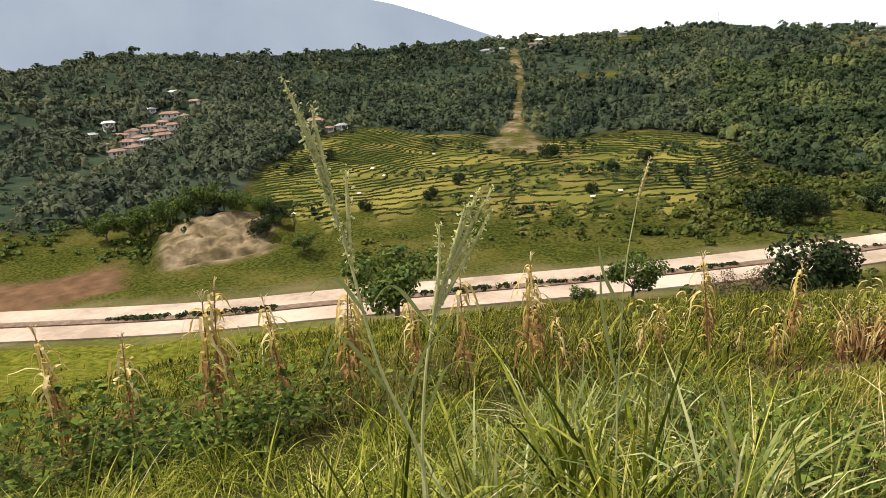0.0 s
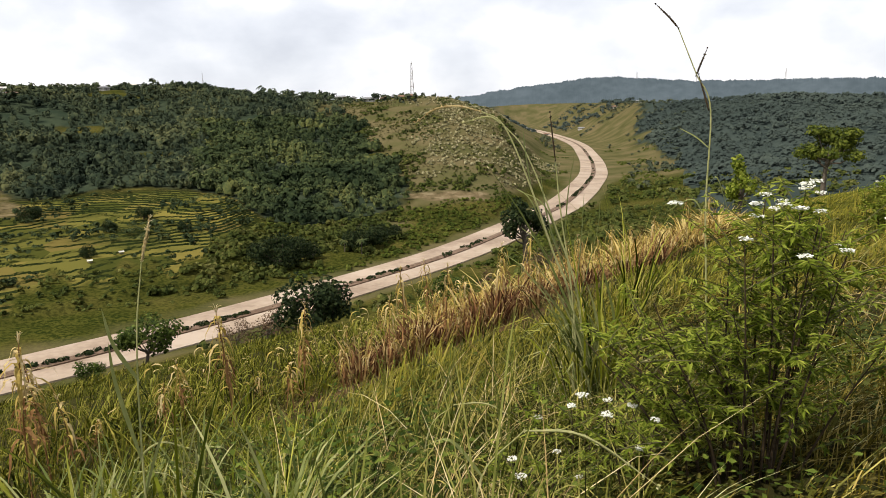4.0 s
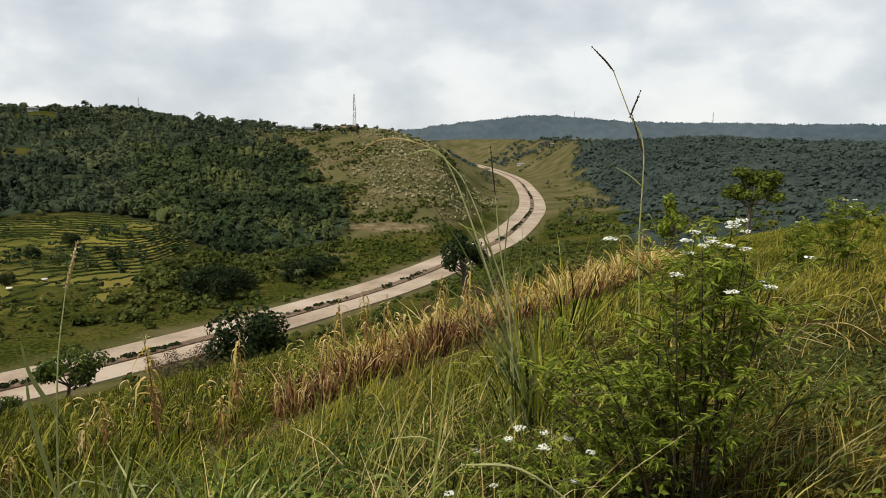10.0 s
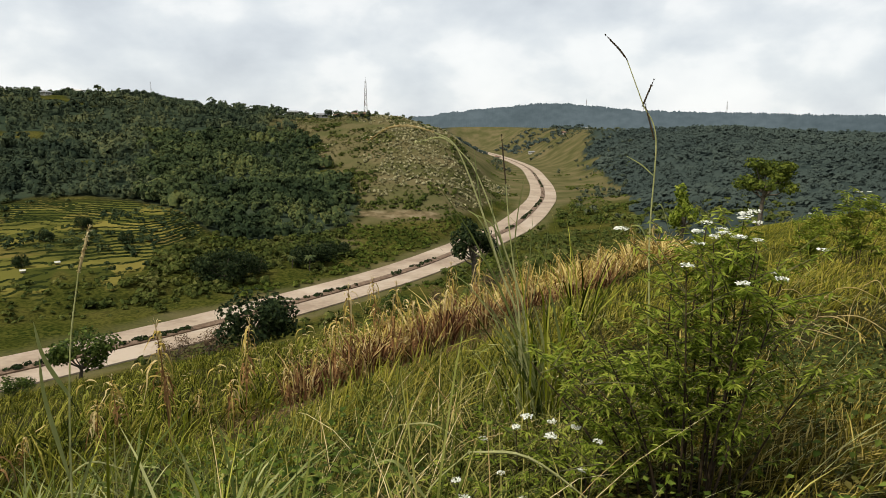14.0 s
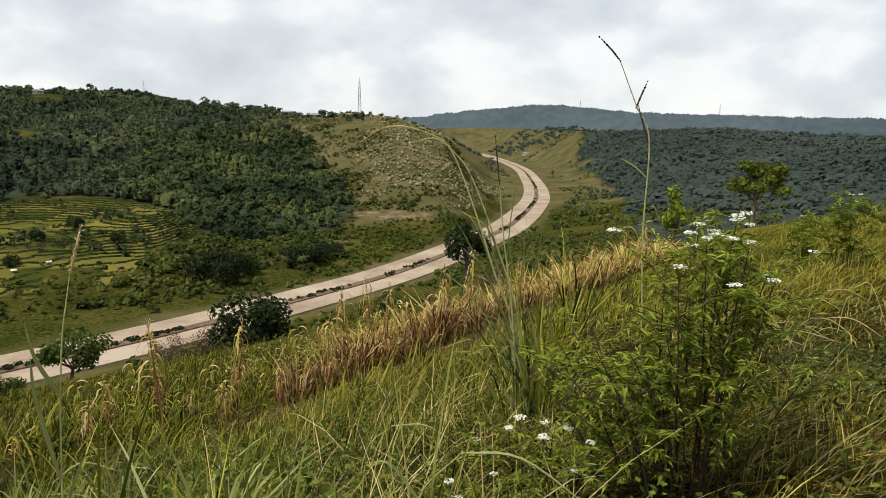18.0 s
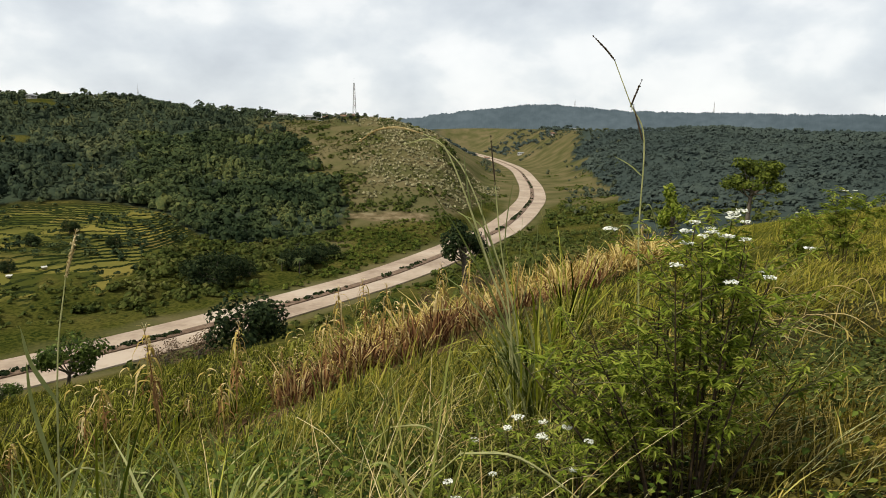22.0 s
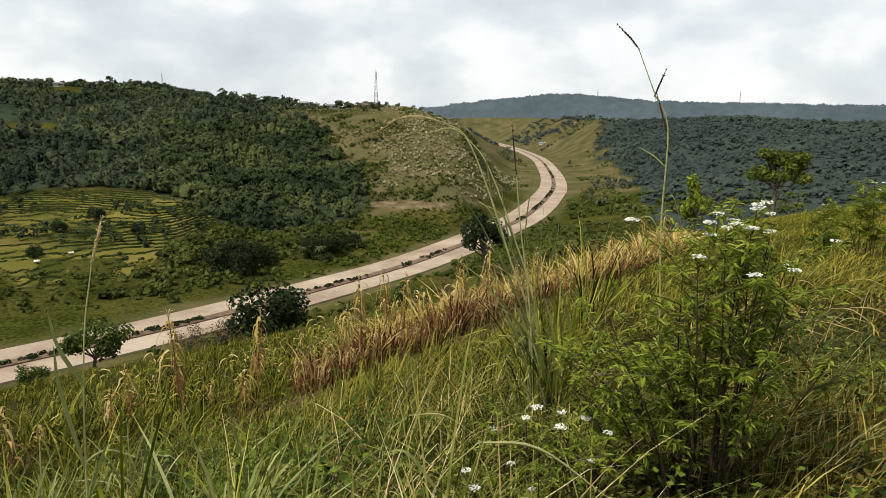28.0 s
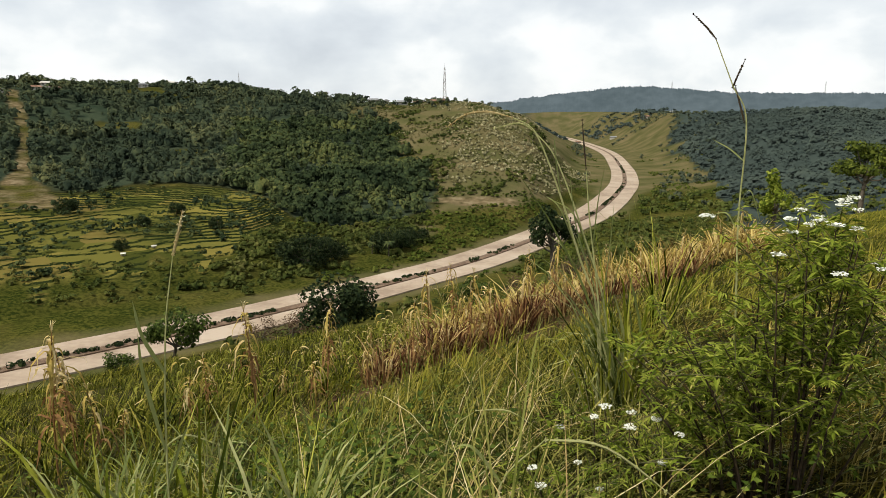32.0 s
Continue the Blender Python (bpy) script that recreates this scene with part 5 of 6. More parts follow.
def make_maize(height, leaves, dead, tassel=True):
    label = "withered brown maize stalk with hanging dry leaves" if dead else "yellowing maize plant with drooping leaves"
    ob = tagged(new("maize_plant"), label, "maize", "maize rows")
    bend = rng.uniform(-0.10, 0.10, 2)
    pts = np.array([(bend[0] * s ** 2 * height, bend[1] * s ** 2 * height, height * s - 0.05) for s in np.linspace(0, 1, 6)])
    array_part("stalk", *tube(pts, np.linspace(0.014, 0.006, 6), 5), M_DEADLEAF if dead else M_YELLOWLEAF, ob)
    for k in range(leaves):
        s0 = (0.40 if dead else 0.12) + (0.58 if dead else 0.8) * (k + rng.uniform(0, 0.7)) / leaves
        base = np.array([np.interp(s0, np.linspace(0, 1, 6), pts[:, j]) for j in range(3)])
        a = k * 2.7 + rng.uniform(-0.6, 0.6)
        L = rng.uniform(0.32, 0.66) if dead else rng.uniform(0.4, 0.8)
        fold = rng.uniform(0.6, 1.5) if dead else rng.uniform(0.35, 1.2)
        s = np.linspace(0, 1, 6)
        out = L * 0.62 * np.sin(np.clip(s * (1.15 if dead else 1.35), 0, 1.57)) * (rng.uniform(0.35, 1.0) if dead else 1.0)
        up = L * (0.55 * s - fold * s ** 2)
        wob = rng.uniform(-0.06, 0.06)
        path = base + np.stack([out * math.cos(a) - wob * s * math.sin(a), out * math.sin(a) + wob * s * math.cos(a), up], 1)
        w = (rng.uniform(0.014, 0.030) if dead else rng.uniform(0.018, 0.036)) * np.array([0.6, 1, 0.9, 0.75, 0.5, 0.05]) * rng.uniform(0.75, 1.25, 6)
        path += rng.normal(0, 0.014, (6, 3)) * s[:, None]
        tw = rng.uniform(-0.5, 0.5)
        pick = rng.uniform()
        withered = M_DEADLEAF if s0 < 0.68 and pick < 0.8 else M_STRAW if pick < 0.45 else M_GOLDLEAF
        skin = withered if dead or s0 < 0.3 else M_STRAW if pick < 0.3 else M_GOLDLEAF if pick < 0.45 else M_YELLOWLEAF
        array_part("leaf", *strip(path, w, (-math.sin(a + tw), math.cos(a + tw), 0.2 * tw)), skin, ob)
    if tassel:
        pieces = []
        for k in range(6):
            a, t = rng.uniform(0, 6.28), rng.uniform(0.1, 0.5)
            pieces.append(tube([pts[-1], pts[-1] + np.array([t * 0.1 * math.cos(a), t * 0.1 * math.sin(a), 0.1]), pts[-1] + np.array([t * 0.22 * math.cos(a), t * 0.22 * math.sin(a), 0.16 - 0.14 * t])], (0.004, 0.004, 0.002), 3))
        array_part("tassel", *joined(pieces), M_STRAW, ob)
    return ob


LONE_MAIZE = [(-85.0, 9.4, 2.0), (-77.4, 9.0, 2.35), (-73.0, 9.4, 1.7), (-66.6, 8.8, 2.35), (-66.0, 9.0, 2.1), (-60.6, 9.2, 1.75), (-55.0, 8.8, 2.05), (-54.0, 9.3, 1.7),
              (-48.6, 9.2, 1.5), (-44.6, 8.6, 1.95), (-39.0, 9.0, 1.75), (-37.6, 9.4, 1.5)]
DEAD = [make_maize(h, n, True, h > 1.6) for h, n in ((1.75, 30), (1.5, 26), (1.9, 32), (1.3, 22))]
RIPE = [make_maize(h, n, False, h > 1.6) for h, n in ((1.55, 11), (1.35, 10), (1.7, 12), (1.2, 10))]
# single withered plants along the left of the row: bearing, distance, height
k = 0
TALL_DEAD = make_maize(1.9, 46, True)
for az, rr, tall in LONE_MAIZE:
    stand(TALL_DEAD if k % 3 else DEAD[2], az, rr, rng.uniform(0, 360), tall / 1.95)
    k += 1
for line_no in range(9):
    gap = 0.38 + 0.045 * line_no
    az = -36.0 + 1.3 * line_no
    while az < 17.5:
        q = az + rng.uniform(-0.5, 0.5)
        rr = float(row_r(q)) + line_no * 1.25 + rng.uniform(-0.35, 0.35)
        pool = DEAD if line_no < 2 and rng.uniform() < 0.8 or rng.uniform() < (0.12 if q < -1 else 0.45) else RIPE
        stand(pool[k % 4], q, rr, rng.uniform(0, 360), rng.uniform(0.62, 0.95) * (0.8 if q > 4 else 1.0))
        k += 1
        az += math.degrees(gap / rr) * rng.uniform(0.75, 1.3) * (2.4 if q < -22 else 1.5 if q < -15 else 0.75)


# the dense dry foliage between the rows
az = 17.5 - 27 * rng.uniform(0, 1, 420) ** 1.5
tussocks("dry_maize_leaves", "dense golden-brown withered maize leaves filling the rows", az, row_r(az) + rng.uniform(1.5, 9, 420), 13, (0.45, 0.95), (0.035, 0.07), M_GOLDLEAF, (0.3, 1.4), 0.1, 0.25, "maize", 4, True)
az, r = sow(330, -34, 6, 9.5, 22, 0.6)
tussocks("maize_weeds", "green grass growing between the maize plants", az, row_r(az) + rng.uniform(1.0, 9, len(az)), 12, (0.35, 0.8), (0.014, 0.03), M_GRASS, (0.15, 1.0), 0.1, 0.2, "grass", 3, True)
az = rng.uniform(-14, 13, 210)
tussocks("brown_maize_leaves", "reddish-brown withered maize leaves along the front row", az, row_r(az) + rng.uniform(0.2, 1.6, 210), 14, (0.4, 0.9), (0.02, 0.045), M_DEADLEAF, (0.05, 0.6), 0.1, 0.25, "maize", 4, True)
az, r = sow(1300, -45, 16, 9.5, 60, 0.4)
tussocks("verge_grass", "dark green grass round and below the maize rows", az, r, 12, (0.3, 0.75), (0.014, 0.036), M_GRASS, spread=0.28, segs=2)


# broad-leaved vines over the lower left of the slope
def leaf_shapes(c, heading, tilt, size):
    """Pointed broad leaves, folded along the rib."""
    n = len(c)
    d = np.stack([np.sin(heading) * np.cos(tilt), np.cos(heading) * np.cos(tilt), np.sin(tilt)], 1)
    sd = np.stack([np.cos(heading), -np.sin(heading), np.zeros(n)], 1)
    up = np.cross(sd, d)
    s = size[:, None]
    base, tip = c, c + d * s
    m1 = c + d * s * 0.45 - up * s * 0.06
    l1, r1 = c + d * s * 0.35 - sd * s * 0.42 + up * s * 0.05, c + d * s * 0.35 + sd * s * 0.42 + up * s * 0.05
    v = np.stack([base, l1, tip, r1, m1], 1).reshape(-1, 3)
    o = (np.arange(n) * 5)[:, None]
    f = np.concatenate([o + np.array([0, 4, 2, 1]), o + np.array([0, 3, 2, 4])], 0)
    return v, f


def leafy(name, label, az, r, per, height, size, mat, cat):
    t = np.repeat(np.arange(len(az)), per)
    x, y = polar(az[t], r[t])
    x, y = x + rng.normal(0, 0.22, len(t)), y + rng.normal(0, 0.22, len(t))
    hh = rng.uniform(*height, len(az))[t]
    z = ground(x, y) + hh * rng.uniform(0.1, 1.0, len(t))
    v, f = leaf_shapes(np.stack([x, y, z], 1), rng.uniform(0, 6.28, len(t)), rng.uniform(-0.9, 0.35, len(t)), rng.uniform(*size, len(t)))
    return tagged(new(name, raw_mesh(name, v, f, [mat])), label, cat, kind="stuff")


az, r = sow(70, -98, -58, 7.9, 9.9)
leafy("bean_vines", "dark green broad-leaved vines climbing over the maize", az, r, 60, (0.4, 1.6), (0.06, 0.14), M_VINE, "vines")
CLIMB = np.array([q for q, *_ in LONE_MAIZE[:9]])
leafy("climbing_vines", "green vine leaves wound round the dead maize", CLIMB + rng.uniform(-0.8, 0.8, len(CLIMB)), row_r(CLIMB) - 0.6 + rng.uniform(-0.3, 0.2, len(CLIMB)), 44, (0.7, 1.5), (0.06, 0.13), M_VINE, "vines")
az, r = sow(130, -44, 3, 3.0, 12)
leafy("ground_herbs", "small green herbs between the grass", az, r, 14, (0.15, 0.5), (0.03, 0.07), M_VINE, "herbs")
az, r = sow(75, -24, -4, 3.2, 6.5)
leafy("dark_herbs", "dark green leafy herbs among the near grass", az, r, 26, (0.2, 0.55), (0.03, 0.08), M_VINE, "herbs")
az, r = sow(1700, -4, 52, 1.3, 24, 0.5)
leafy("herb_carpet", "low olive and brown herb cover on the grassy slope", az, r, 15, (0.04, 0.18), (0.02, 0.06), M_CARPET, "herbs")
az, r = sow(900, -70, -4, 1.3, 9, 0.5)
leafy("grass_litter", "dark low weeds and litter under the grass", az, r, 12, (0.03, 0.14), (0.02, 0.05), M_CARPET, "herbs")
az, r = sow(110, -2, 42, 2.2, 12)
leafy("slope_herbs", "leafy green weeds on the grassy slope", az, r, 14, (0.15, 0.4), (0.025, 0.055), M_VINE, "herbs")


# the flowering shrub
def lance_leaves(c, d, size):
    n = len(c)
    d = d / np.linalg.norm(d, axis=1)[:, None]
    sd = np.cross(d, np.array([0, 0, 1.0])) + rng.normal(size=(n, 3)) * 0.25
    sd /= np.linalg.norm(sd, axis=1)[:, None]
    s = size[:, None]
    v = np.stack([c, c + d * s * 0.4 - sd * s * 0.13, c + d * s - np.array([0, 0, 0.24]) * s, c + d * s * 0.4 + sd * s * 0.13], 1).reshape(-1, 3)
    return v, np.arange(4 * n).reshape(-1, 4)


def umbel(c, size):
    """A flat white flower head: many small florets over thin rays."""
    n = 46
    a, q = rng.uniform(0, 6.28, n), np.sqrt(rng.uniform(0, 1, n)) * size / 2
    p = np.stack([c[0] + q * np.cos(a), c[1] + q * np.sin(a), c[2] + rng.uniform(-0.006, 0.006, n) - q * 0.15], 1)
    return leaf_quads(p, np.array([[0, 0, 1.0]]) + rng.normal(size=(n, 3)) * 0.35, size * 0.15)


def make_flower_shrub(label, stems, leaf_n, heads, leaf_size=(0.025, 0.07), head_size=(0.05, 0.09)):
    """stems: (bearing spread in metres x, y, height); the shrub stands at the origin."""
    ob = tagged(new("flowering_shrub"), label, "shrub")
    leaf_c, leaf_d, tips = [], [], []
    for sx, sy, h in stems:
        root = np.array([sx * 0.30 + rng.uniform(-0.06, 0.06), sy * 0.4, -0.08])
        end = np.array([sx, sy, h])
        midp = (root + end) / 2 + np.array([-sx * 0.12 + rng.uniform(-0.07, 0.07), -sy * 0.12 + rng.uniform(-0.05, 0.05), 0.04])
        p = spline(np.array([root, midp, end]), 6)
        array_part("stem", *tube(p, np.linspace(0.007, 0.0025, len(p)), 5), M_STEM, ob)
        tips.append(end)
        twigs = []
        for k in range(int(9 * h / 1.2) + 3):
            s = 1 - 0.7 * rng.uniform(0, 1) ** 1.3
            b = p[int(s * (len(p) - 1))]
            a = rng.uniform(0, 6.28)
            L = rng.uniform(0.12, 0.30) * (0.7 + 0.5 * s)
            e = b + np.array([math.cos(a) * L, math.sin(a) * L, L * rng.uniform(0.3, 0.9)])
            twigs.append(tube([b, (b + e) / 2 + np.array([0, 0, 0.01]), e], (0.004, 0.003, 0.0015), 3))
            m = leaf_n // (len(stems) * 11)
            t = rng.uniform(0.15, 1.0, m)[:, None]
            leaf_c.append(b + (e - b) * t)
            aa = rng.uniform(0, 6.28, m)
            leaf_d.append(np.stack([np.cos(aa), np.sin(aa), rng.uniform(-0.5, 0.45, m)], 1))
            if rng.uniform() < 0.25 and s > 0.75:
                tips.append(e)
        tagged(array_part("twig", *joined(twigs), M_TWIG, ob), kind="stuff")
    c, d = np.vstack(leaf_c), np.vstack(leaf_d)
    tagged(array_part("foliage", *lance_leaves(c, d, rng.uniform(*leaf_size, len(c))), M_LEAF, ob), kind="stuff")
    tips = sorted(tips, key=lambda q: -q[2])
    tips = tips[:heads // 2] + tips[heads // 2::3]
    for k in range(min(heads, len(tips))):
        q = tips[k] + np.array([0, 0, 0.03])
        array_part("flower_head", *umbel(q, rng.uniform(*head_size)), M_FLOWER, ob, "flat white flower head")
    return ob


# one tall clump of stems, a lower leafy flank and a few stems leaning out beyond it
CLUMP = [(-0.16 + 0.5 * q, 0.30 * math.sin(k * 2.3), 1.12 + 0.30 * math.sin(0.5 + 2.2 * q) + 0.06 * math.sin(k * 5.1)) for k, q in enumerate(np.linspace(0, 1, 15))]
FLANK = [(-0.86 + 0.74 * q, 0.32 * math.sin(k * 1.9), 0.66 + 0.26 * q + 0.10 * math.sin(k * 3.7)) for k, q in enumerate(np.linspace(0, 1, 17))]
LEAN = [(0.42, 0.05, 1.05), (0.50, -0.1, 0.82), (0.36, 0.2, 1.18)]
shrub = make_flower_shrub("wide green leafy herb with brown stems and flat white flower heads", CLUMP + FLANK + LEAN, 11500, 20, (0.032, 0.072), (0.045, 0.075))
stand(shrub, 20.4, 3.55, -20)
low = make_flower_shrub("low green herb with white flower heads in the grass", [(-0.25, 0.05, 0.48), (-0.05, -0.1, 0.56), (0.15, 0.1, 0.52), (0.3, -0.05, 0.44), (0.0, 0.2, 0.5)], 1000, 5, (0.03, 0.07), (0.05, 0.08))
stand(low, 6.5, 3.7, -7)
stand(low, 3.0, 3.2, 140, 0.8)
stand(low, 11.5, 3.4, 60, 0.9)
far_shrub = make_flower_shrub("dark green bush with a few white flower tops on the slope", [(-0.35, 0.0, 0.75), (-0.15, 0.1, 0.95), (0.0, 0.1, 1.05), (0.25, -0.1, 1.0), (0.45, 0.1, 0.8), (-0.1, 0.3, 0.95)], 2600, 3, (0.05, 0.11), (0.06, 0.09))
stand(far_shrub, 30.2, 13.5, -30, 1.25)
stand(far_shrub, 27.6, 15.0, 60, 0.8)


# tall seeding grass stems
def local(az, points):
    """Points given as offset to the right and height, for a plant at that bearing."""
    a = radians(az)
    return np.array([(x * math.cos(a), -x * math.sin(a), z) for x, z in points])


def seed_spike(path, width, hair):
    """A narrow seed head along path: an axis with short bristling grains."""
    q = spline(path, 5)
    v, f = tube(q, width * np.interp(np.linspace(0, 1, len(q)), (0, 0.25, 0.7, 1), (0.45, 1.0, 0.8, 0.15)), 5)
    n = 7 * len(q)
    c = np.repeat(q, 7, 0) + rng.normal(0, width * hair, (n, 3))
    return joined([(v, f), leaf_quads(c, rng.normal(size=(n, 3)), width * rng.uniform(1.2, 2.4, n), 0.4, 0.35)])


def stand_stem(name, label, az, r, culm, width, spikes, leaves, spike_width=0.005, hair=0.8, spike_mat=M_PALE, stem_mat=M_PALE):
    """A tall grass at bearing az: culm and spikes are lines of (offset to the right, height); leaves: (offset, height) from base to tip."""
    ob = tagged(new(name), label, "grass")
    p = spline(local(az, culm), 8)
    array_part("culm", *tube(p, np.linspace(width, width * 0.45, len(p)), 5), stem_mat, ob)
    for line_ in spikes:
        array_part("seed_head", *seed_spike(local(az, line_), spike_width, hair), spike_mat, ob)
    for line_ in leaves:
        q = spline(local(az, line_), 5)
        w = 0.011 * np.interp(np.linspace(0, 1, len(q)), (0, 0.3, 0.8, 1), (0.6, 1.0, 0.6, 0.03))
        array_part("leaf", *strip(q, w, (0.5, 0.8, 0.2)), M_BLADE, ob)
    return stand(ob, az, r, 0, 1.0, 0.03)


stand_stem("seeding_grass", "thin tall grass stem with dark seed spikes", 15.9, 4.0, [(0.02, 0), (0.03, 0.8), (0, 1.45), (0, 1.98), (-0.08, 2.17), (-0.18, 2.41)], 0.006,
           [[(-0.18, 2.41), (-0.23, 2.47), (-0.30, 2.54)], [(-0.08, 2.16), (-0.06, 2.22), (-0.03, 2.30)], [(-0.01, 1.98), (-0.04, 2.08), (-0.07, 2.17)]],
           [[(0, 1.78), (-0.07, 1.84), (-0.16, 1.89)], [(0, 1.56), (0.05, 1.62), (0.12, 1.42)], [(-0.01, 1.42), (-0.08, 1.50), (-0.24, 1.40)], [(0, 1.2), (0.1, 1.4), (0.22, 1.38)]], 0.0055, 0.25, M_STEM)
stand_stem("plume_grass", "tall arching grass with a drooping brown-tipped plume", 5.6, 5.0, [(0.02, 0), (0.0, 0.94), (-0.15, 1.40), (-0.34, 1.95), (-0.50, 2.30), (-0.66, 2.40)], 0.010,
           [[(-0.66, 2.40), (-0.84, 2.44), (-1.0, 2.42), (-1.14, 2.33)]], [[(-0.15, 1.4), (-0.3, 1.75), (-0.42, 1.85)], [(-0.3, 1.85), (-0.34, 2.1), (-0.36, 2.28)], [(0, 0.9), (-0.22, 1.4), (-0.38, 1.56)]], 0.008, 0.6, M_STRAW)
stand_stem("plume_grass", "tall arching grass with a pale plume", 6.2, 5.1, [(0.03, 0), (0.0, 0.95), (-0.20, 1.6), (-0.40, 2.1), (-0.56, 2.30)], 0.009,
           [[(-0.56, 2.30), (-0.68, 2.36), (-0.86, 2.32)]], [[(-0.1, 1.3), (-0.26, 1.7), (-0.46, 1.82)], [(-0.02, 0.9), (0.12, 1.5), (0.14, 1.75)]], 0.007)
stand_stem("plume_grass", "upright grass stem with a dark narrow spike", 5.9, 4.9, [(0.05, 0), (-0.02, 1.0), (-0.11, 1.65), (-0.15, 2.02)], 0.008,
           [[(-0.15, 2.02), (-0.17, 2.18), (-0.19, 2.36)]], [[(-0.08, 1.5), (-0.06, 1.8), (-0.02, 2.06)], [(-0.03, 1.1), (-0.2, 1.6), (-0.26, 1.98)], [(-0.02, 0.9), (0.03, 1.4), (0.05, 1.8)]], 0.006, 0.3, M_STEM)
stand_stem("plume_grass", "tall pale green grass stem with an upright plume", -49.4, 2.9, [(0, 0), (0.02, 0.5), (0, 0.9), (-0.14, 1.34), (-0.24, 1.95), (-0.31, 2.29)], 0.012,
           [[(-0.31, 2.27), (-0.36, 2.45), (-0.41, 2.62)], [(-0.29, 2.2), (-0.35, 2.4), (-0.395, 2.58)], [(-0.27, 2.1), (-0.31, 2.3), (-0.35, 2.47)], [(-0.26, 2.02), (-0.29, 2.3), (-0.315, 2.52)],
            [(-0.24, 1.95), (-0.29, 2.15), (-0.33, 2.33)], [(-0.22, 1.85), (-0.21, 2.05), (-0.20, 2.24)], [(-0.21, 1.8), (-0.25, 2.0), (-0.29, 2.18)]],
           [[(-0.18, 1.6), (-0.3, 1.78), (-0.42, 1.7)], [(-0.06, 1.1), (0.1, 1.45), (0.22, 1.4)], [(-0.1, 1.2), (-0.3, 1.5), (-0.42, 1.3)]], 0.011, 0.9)
stand_stem("plume_grass", "tall pale green grass stem with a feathery plume", -49.2, 3.0, [(0, 0), (0, 0.5), (0.01, 0.9), (0.06, 1.31), (0.12, 1.58)], 0.012,
           [[(0.12, 1.58), (0.22, 1.85), (0.29, 2.06)], [(0.13, 1.62), (0.27, 1.9), (0.42, 2.13)], [(0.12, 1.56), (0.28, 1.82), (0.40, 2.02)], [(0.11, 1.52), (0.2, 1.75), (0.32, 1.93)], [(0.10, 1.5), (0.15, 1.75), (0.17, 1.98)], [(0.16, 1.7), (0.28, 1.98), (0.36, 2.12)]],
           [[(0.1, 1.5), (-0.06, 1.72), (-0.18, 1.62)], [(0.08, 1.4), (0.22, 1.56), (0.3, 1.5)], [(0.02, 1.0), (0.16, 1.3), (0.32, 1.3)]], 0.011, 0.9)
stand_stem("seeding_grass", "slender grass stem with a yellow-brown seed head", -31.5, 3.4, [(0, 0), (0.02, 0.95), (0.06, 1.6), (0.12, 1.98)], 0.006,
           [[(0.12, 1.98), (0.15, 2.08), (0.175, 2.18)]], [[(0.05, 1.4), (-0.04, 1.6), (-0.07, 1.78)], [(0.02, 1.0), (-0.05, 1.4), (-0.06, 1.62)], [(0.01, 0.8), (0.12, 1.1), (0.22, 1.12)]], 0.007, 0.6, M_STRAW)

stand_stem("arching_grass", "long pale grass blade arching over the near slope", 1.5, 3.0, [(-0.25, 0), (-0.2, 0.42), (0.0, 0.66)], 0.006, [[(0.0, 0.66), (0.28, 0.64), (0.62, 0.40)]],
           [[(-0.2, 0.42), (-0.35, 0.6), (-0.5, 0.55)]], 0.008, 0.5)
stand_stem("arching_grass", "long pale grass blade arching over the near slope", -4.0, 4.4, [(-0.3, 0), (-0.22, 0.4), (-0.05, 0.56)], 0.005, [[(-0.05, 0.56), (0.18, 0.56), (0.42, 0.40)]], [], 0.006, 0.5)
stand_stem("arching_grass", "long pale grass blade arching over the near slope", -34.5, 4.0, [(0.0, 0), (0.05, 0.6), (0.2, 0.95)], 0.005, [[(0.2, 0.95), (0.34, 1.02), (0.52, 0.92)]], [[(0.05, 0.55), (-0.1, 0.8), (-0.2, 0.78)]], 0.006, 0.5)

# bunches of tall reed blades
REEDS = np.array([(6.6, 4.9), (7.6, 5.1), (8.4, 5.0), (-36.2, 3.5), (-34.6, 3.7), (-33.2, 3.4), (-52.5, 3.0), (-31.4, 2.9), (-29.8, 3.1), (-44.0, 3.3), (10.2, 8.5), (11.0, 9.0)])
tussocks("tall_reeds", "bunches of tall upright pale green reed blades", REEDS[:, 0], REEDS[:, 1], 16, (1.0, 1.6), (0.012, 0.026), M_LUSH, (0.05, 0.6), -0.05, 0.10, field=True)
REEDS = np.array([(6.9, 4.9), (7.5, 5.2), (8.1, 5.0), (8.6, 5.3)])
tussocks("leaning_reeds", "tall pale reed blades leaning together in a bunch", REEDS[:, 0], REEDS[:, 1], 13, (0.9, 1.9), (0.014, 0.030), M_BLADE, (0.1, 0.5), -0.9, 0.16, field=True, segs=5)

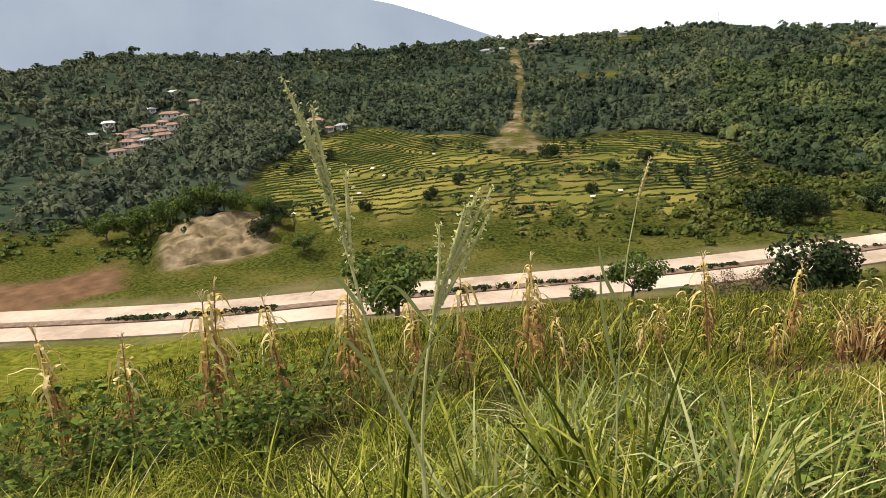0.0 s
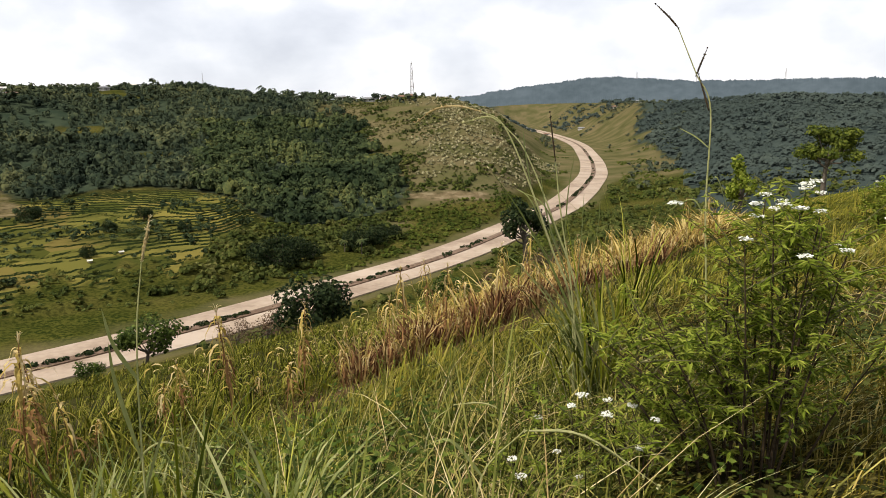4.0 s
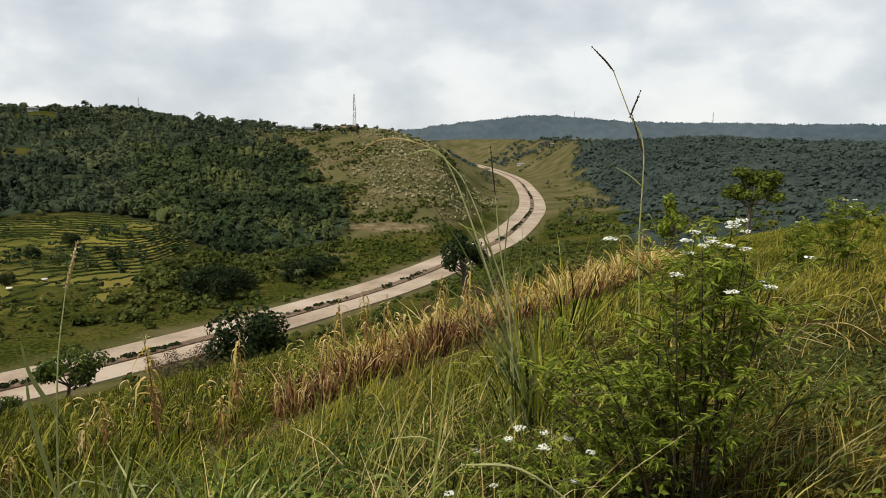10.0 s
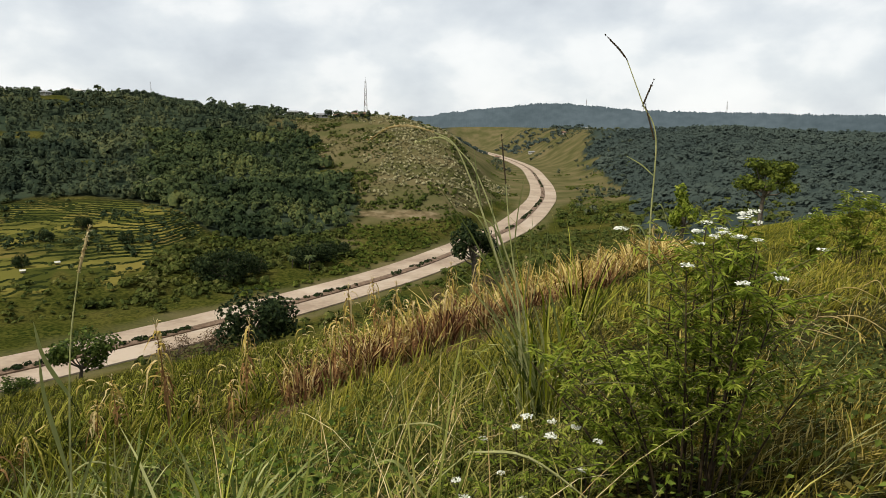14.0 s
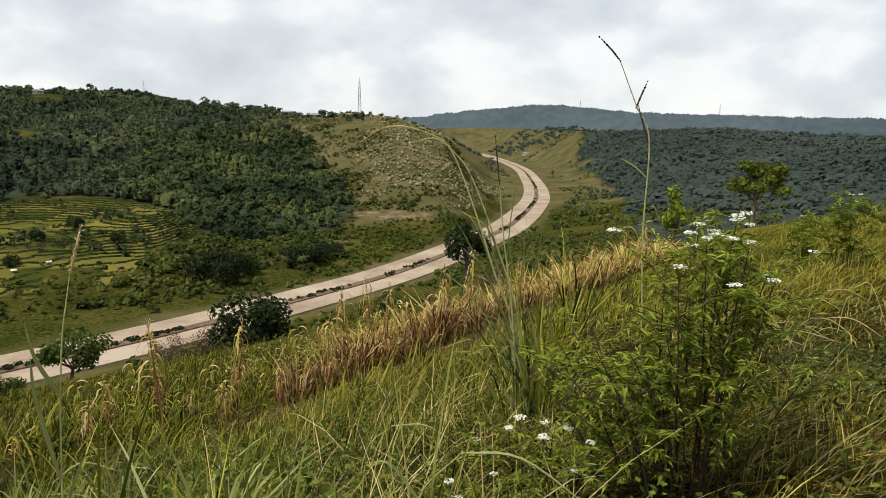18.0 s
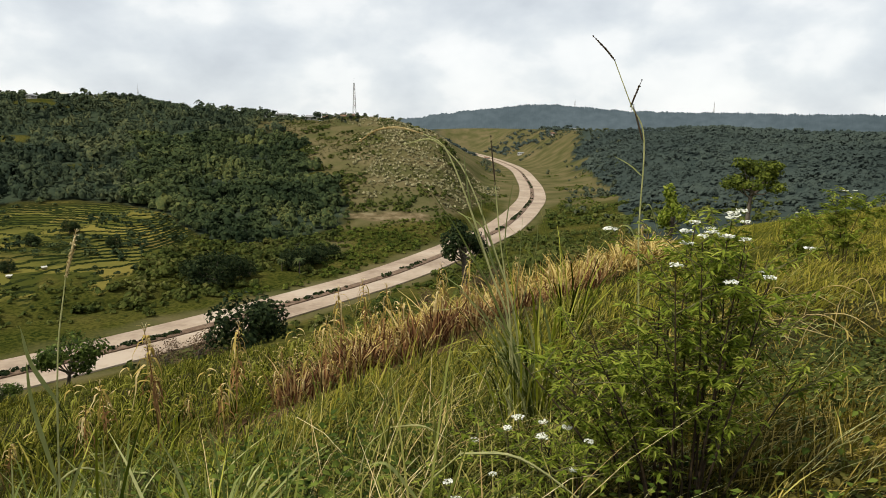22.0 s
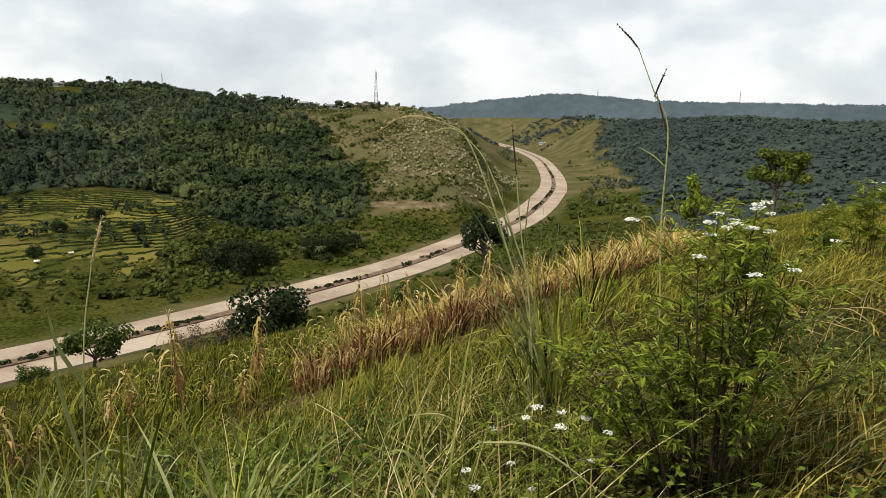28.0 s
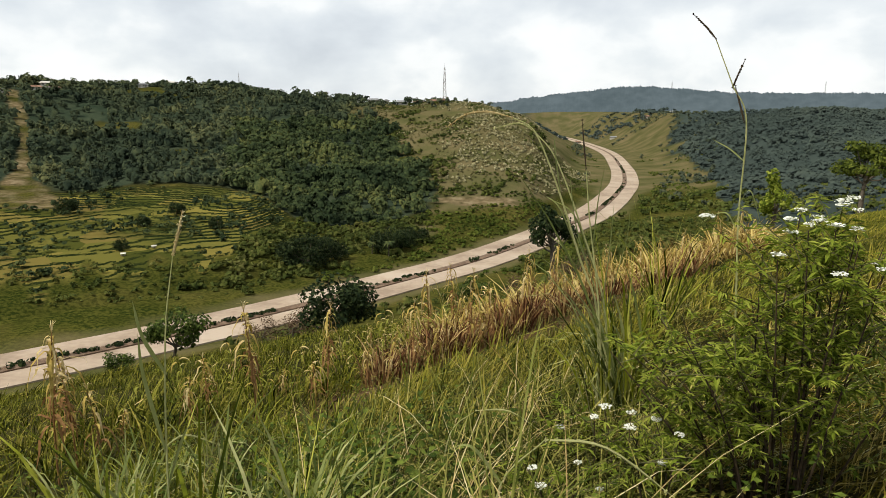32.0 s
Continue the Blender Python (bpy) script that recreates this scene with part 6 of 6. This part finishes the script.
# more cover on the far knoll and in the valley
a, r, x, y, g = scatter(-13, 5, 400, 720, 3.4, 131)
c = covers(a, r, x, y)
k = (c["knoll"] > 0.5) & (c["soil"] < 0.3) & (fbm(x, y, 28, 3, 132) > -0.06) & (road_distance(x, y) > 22)
woods("knoll_grass", "olive-brown grass clumps over the dry knoll", x[k], y[k], g.uniform(0.7, 2.3, k.sum()), 18, M_TUSSOCK, 0.5, 0.3, "grass", 1.2)
k = (c["knoll"] > 0.5) & (c["soil"] < 0.3) & (fbm(x, y, 20, 3, 133) > 0.12) & (road_distance(x, y) > 22)
woods("knoll_scrub", "small olive green bushes among the tussocks", x[k], y[k], g.uniform(1.0, 2.8, k.sum()), 24, M_SCRUB, 0.6, 0.26, "bushes", 0.9)
a, r, x, y, g = scatter(2.5, 14, 430, 1000, 5.5, 134)
k = (fbm(x, y, 45, 3, 135) + 0.06 * (r < 560) > 0.05) & (road_distance(x, y) > 24)
woods("valley_scrub", "low green scrub in patches over the valley slope", x[k], y[k], g.uniform(0.9, 2.8, k.sum()), 18, M_GREENSCRUB, 0.5, 0.34, "scrub", 1.0)

# pale arching grass on the slope beside the shrub
for az, r in ((23.6, 6.3), (24.6, 7.0), (25.2, 7.6), (26.1, 6.8), (26.6, 8.2), (27.5, 7.4), (28.1, 6.6), (28.8, 8.0), (29.6, 7.2), (30.4, 8.6), (31.0, 6.9), (31.9, 7.8)):
    h, s, e = rng.uniform(0.26, 0.5), rng.uniform(0.5, 1.0), rng.uniform(0.3, 0.95)
    stand_stem("arching_grass", "pale straw-coloured grass arching over the dry slope", az, r, [(-0.34 * s, 0), (-0.29 * s, h * 0.6), (-0.16 * s, h)], 0.004,
               [[(-0.16 * s, h), (0.04 * s, h * rng.uniform(0.95, 1.12)), (0.30 * s, h * e)]], [[(-0.31 * s, h * 0.4), (-0.16 * s, h * 0.75), (0.04 * s, h * 0.66)]], 0.0045, 0.4, M_STRAW, M_STRAW)
az, r = sow(150, 27, 37, 4.6, 6.8)
leafy("dark_undergrowth", "dark brown-green low weeds on the slope beside the grass", az, r, 26, (0.10, 0.30), (0.02, 0.055), M_SCRUB, "herbs")
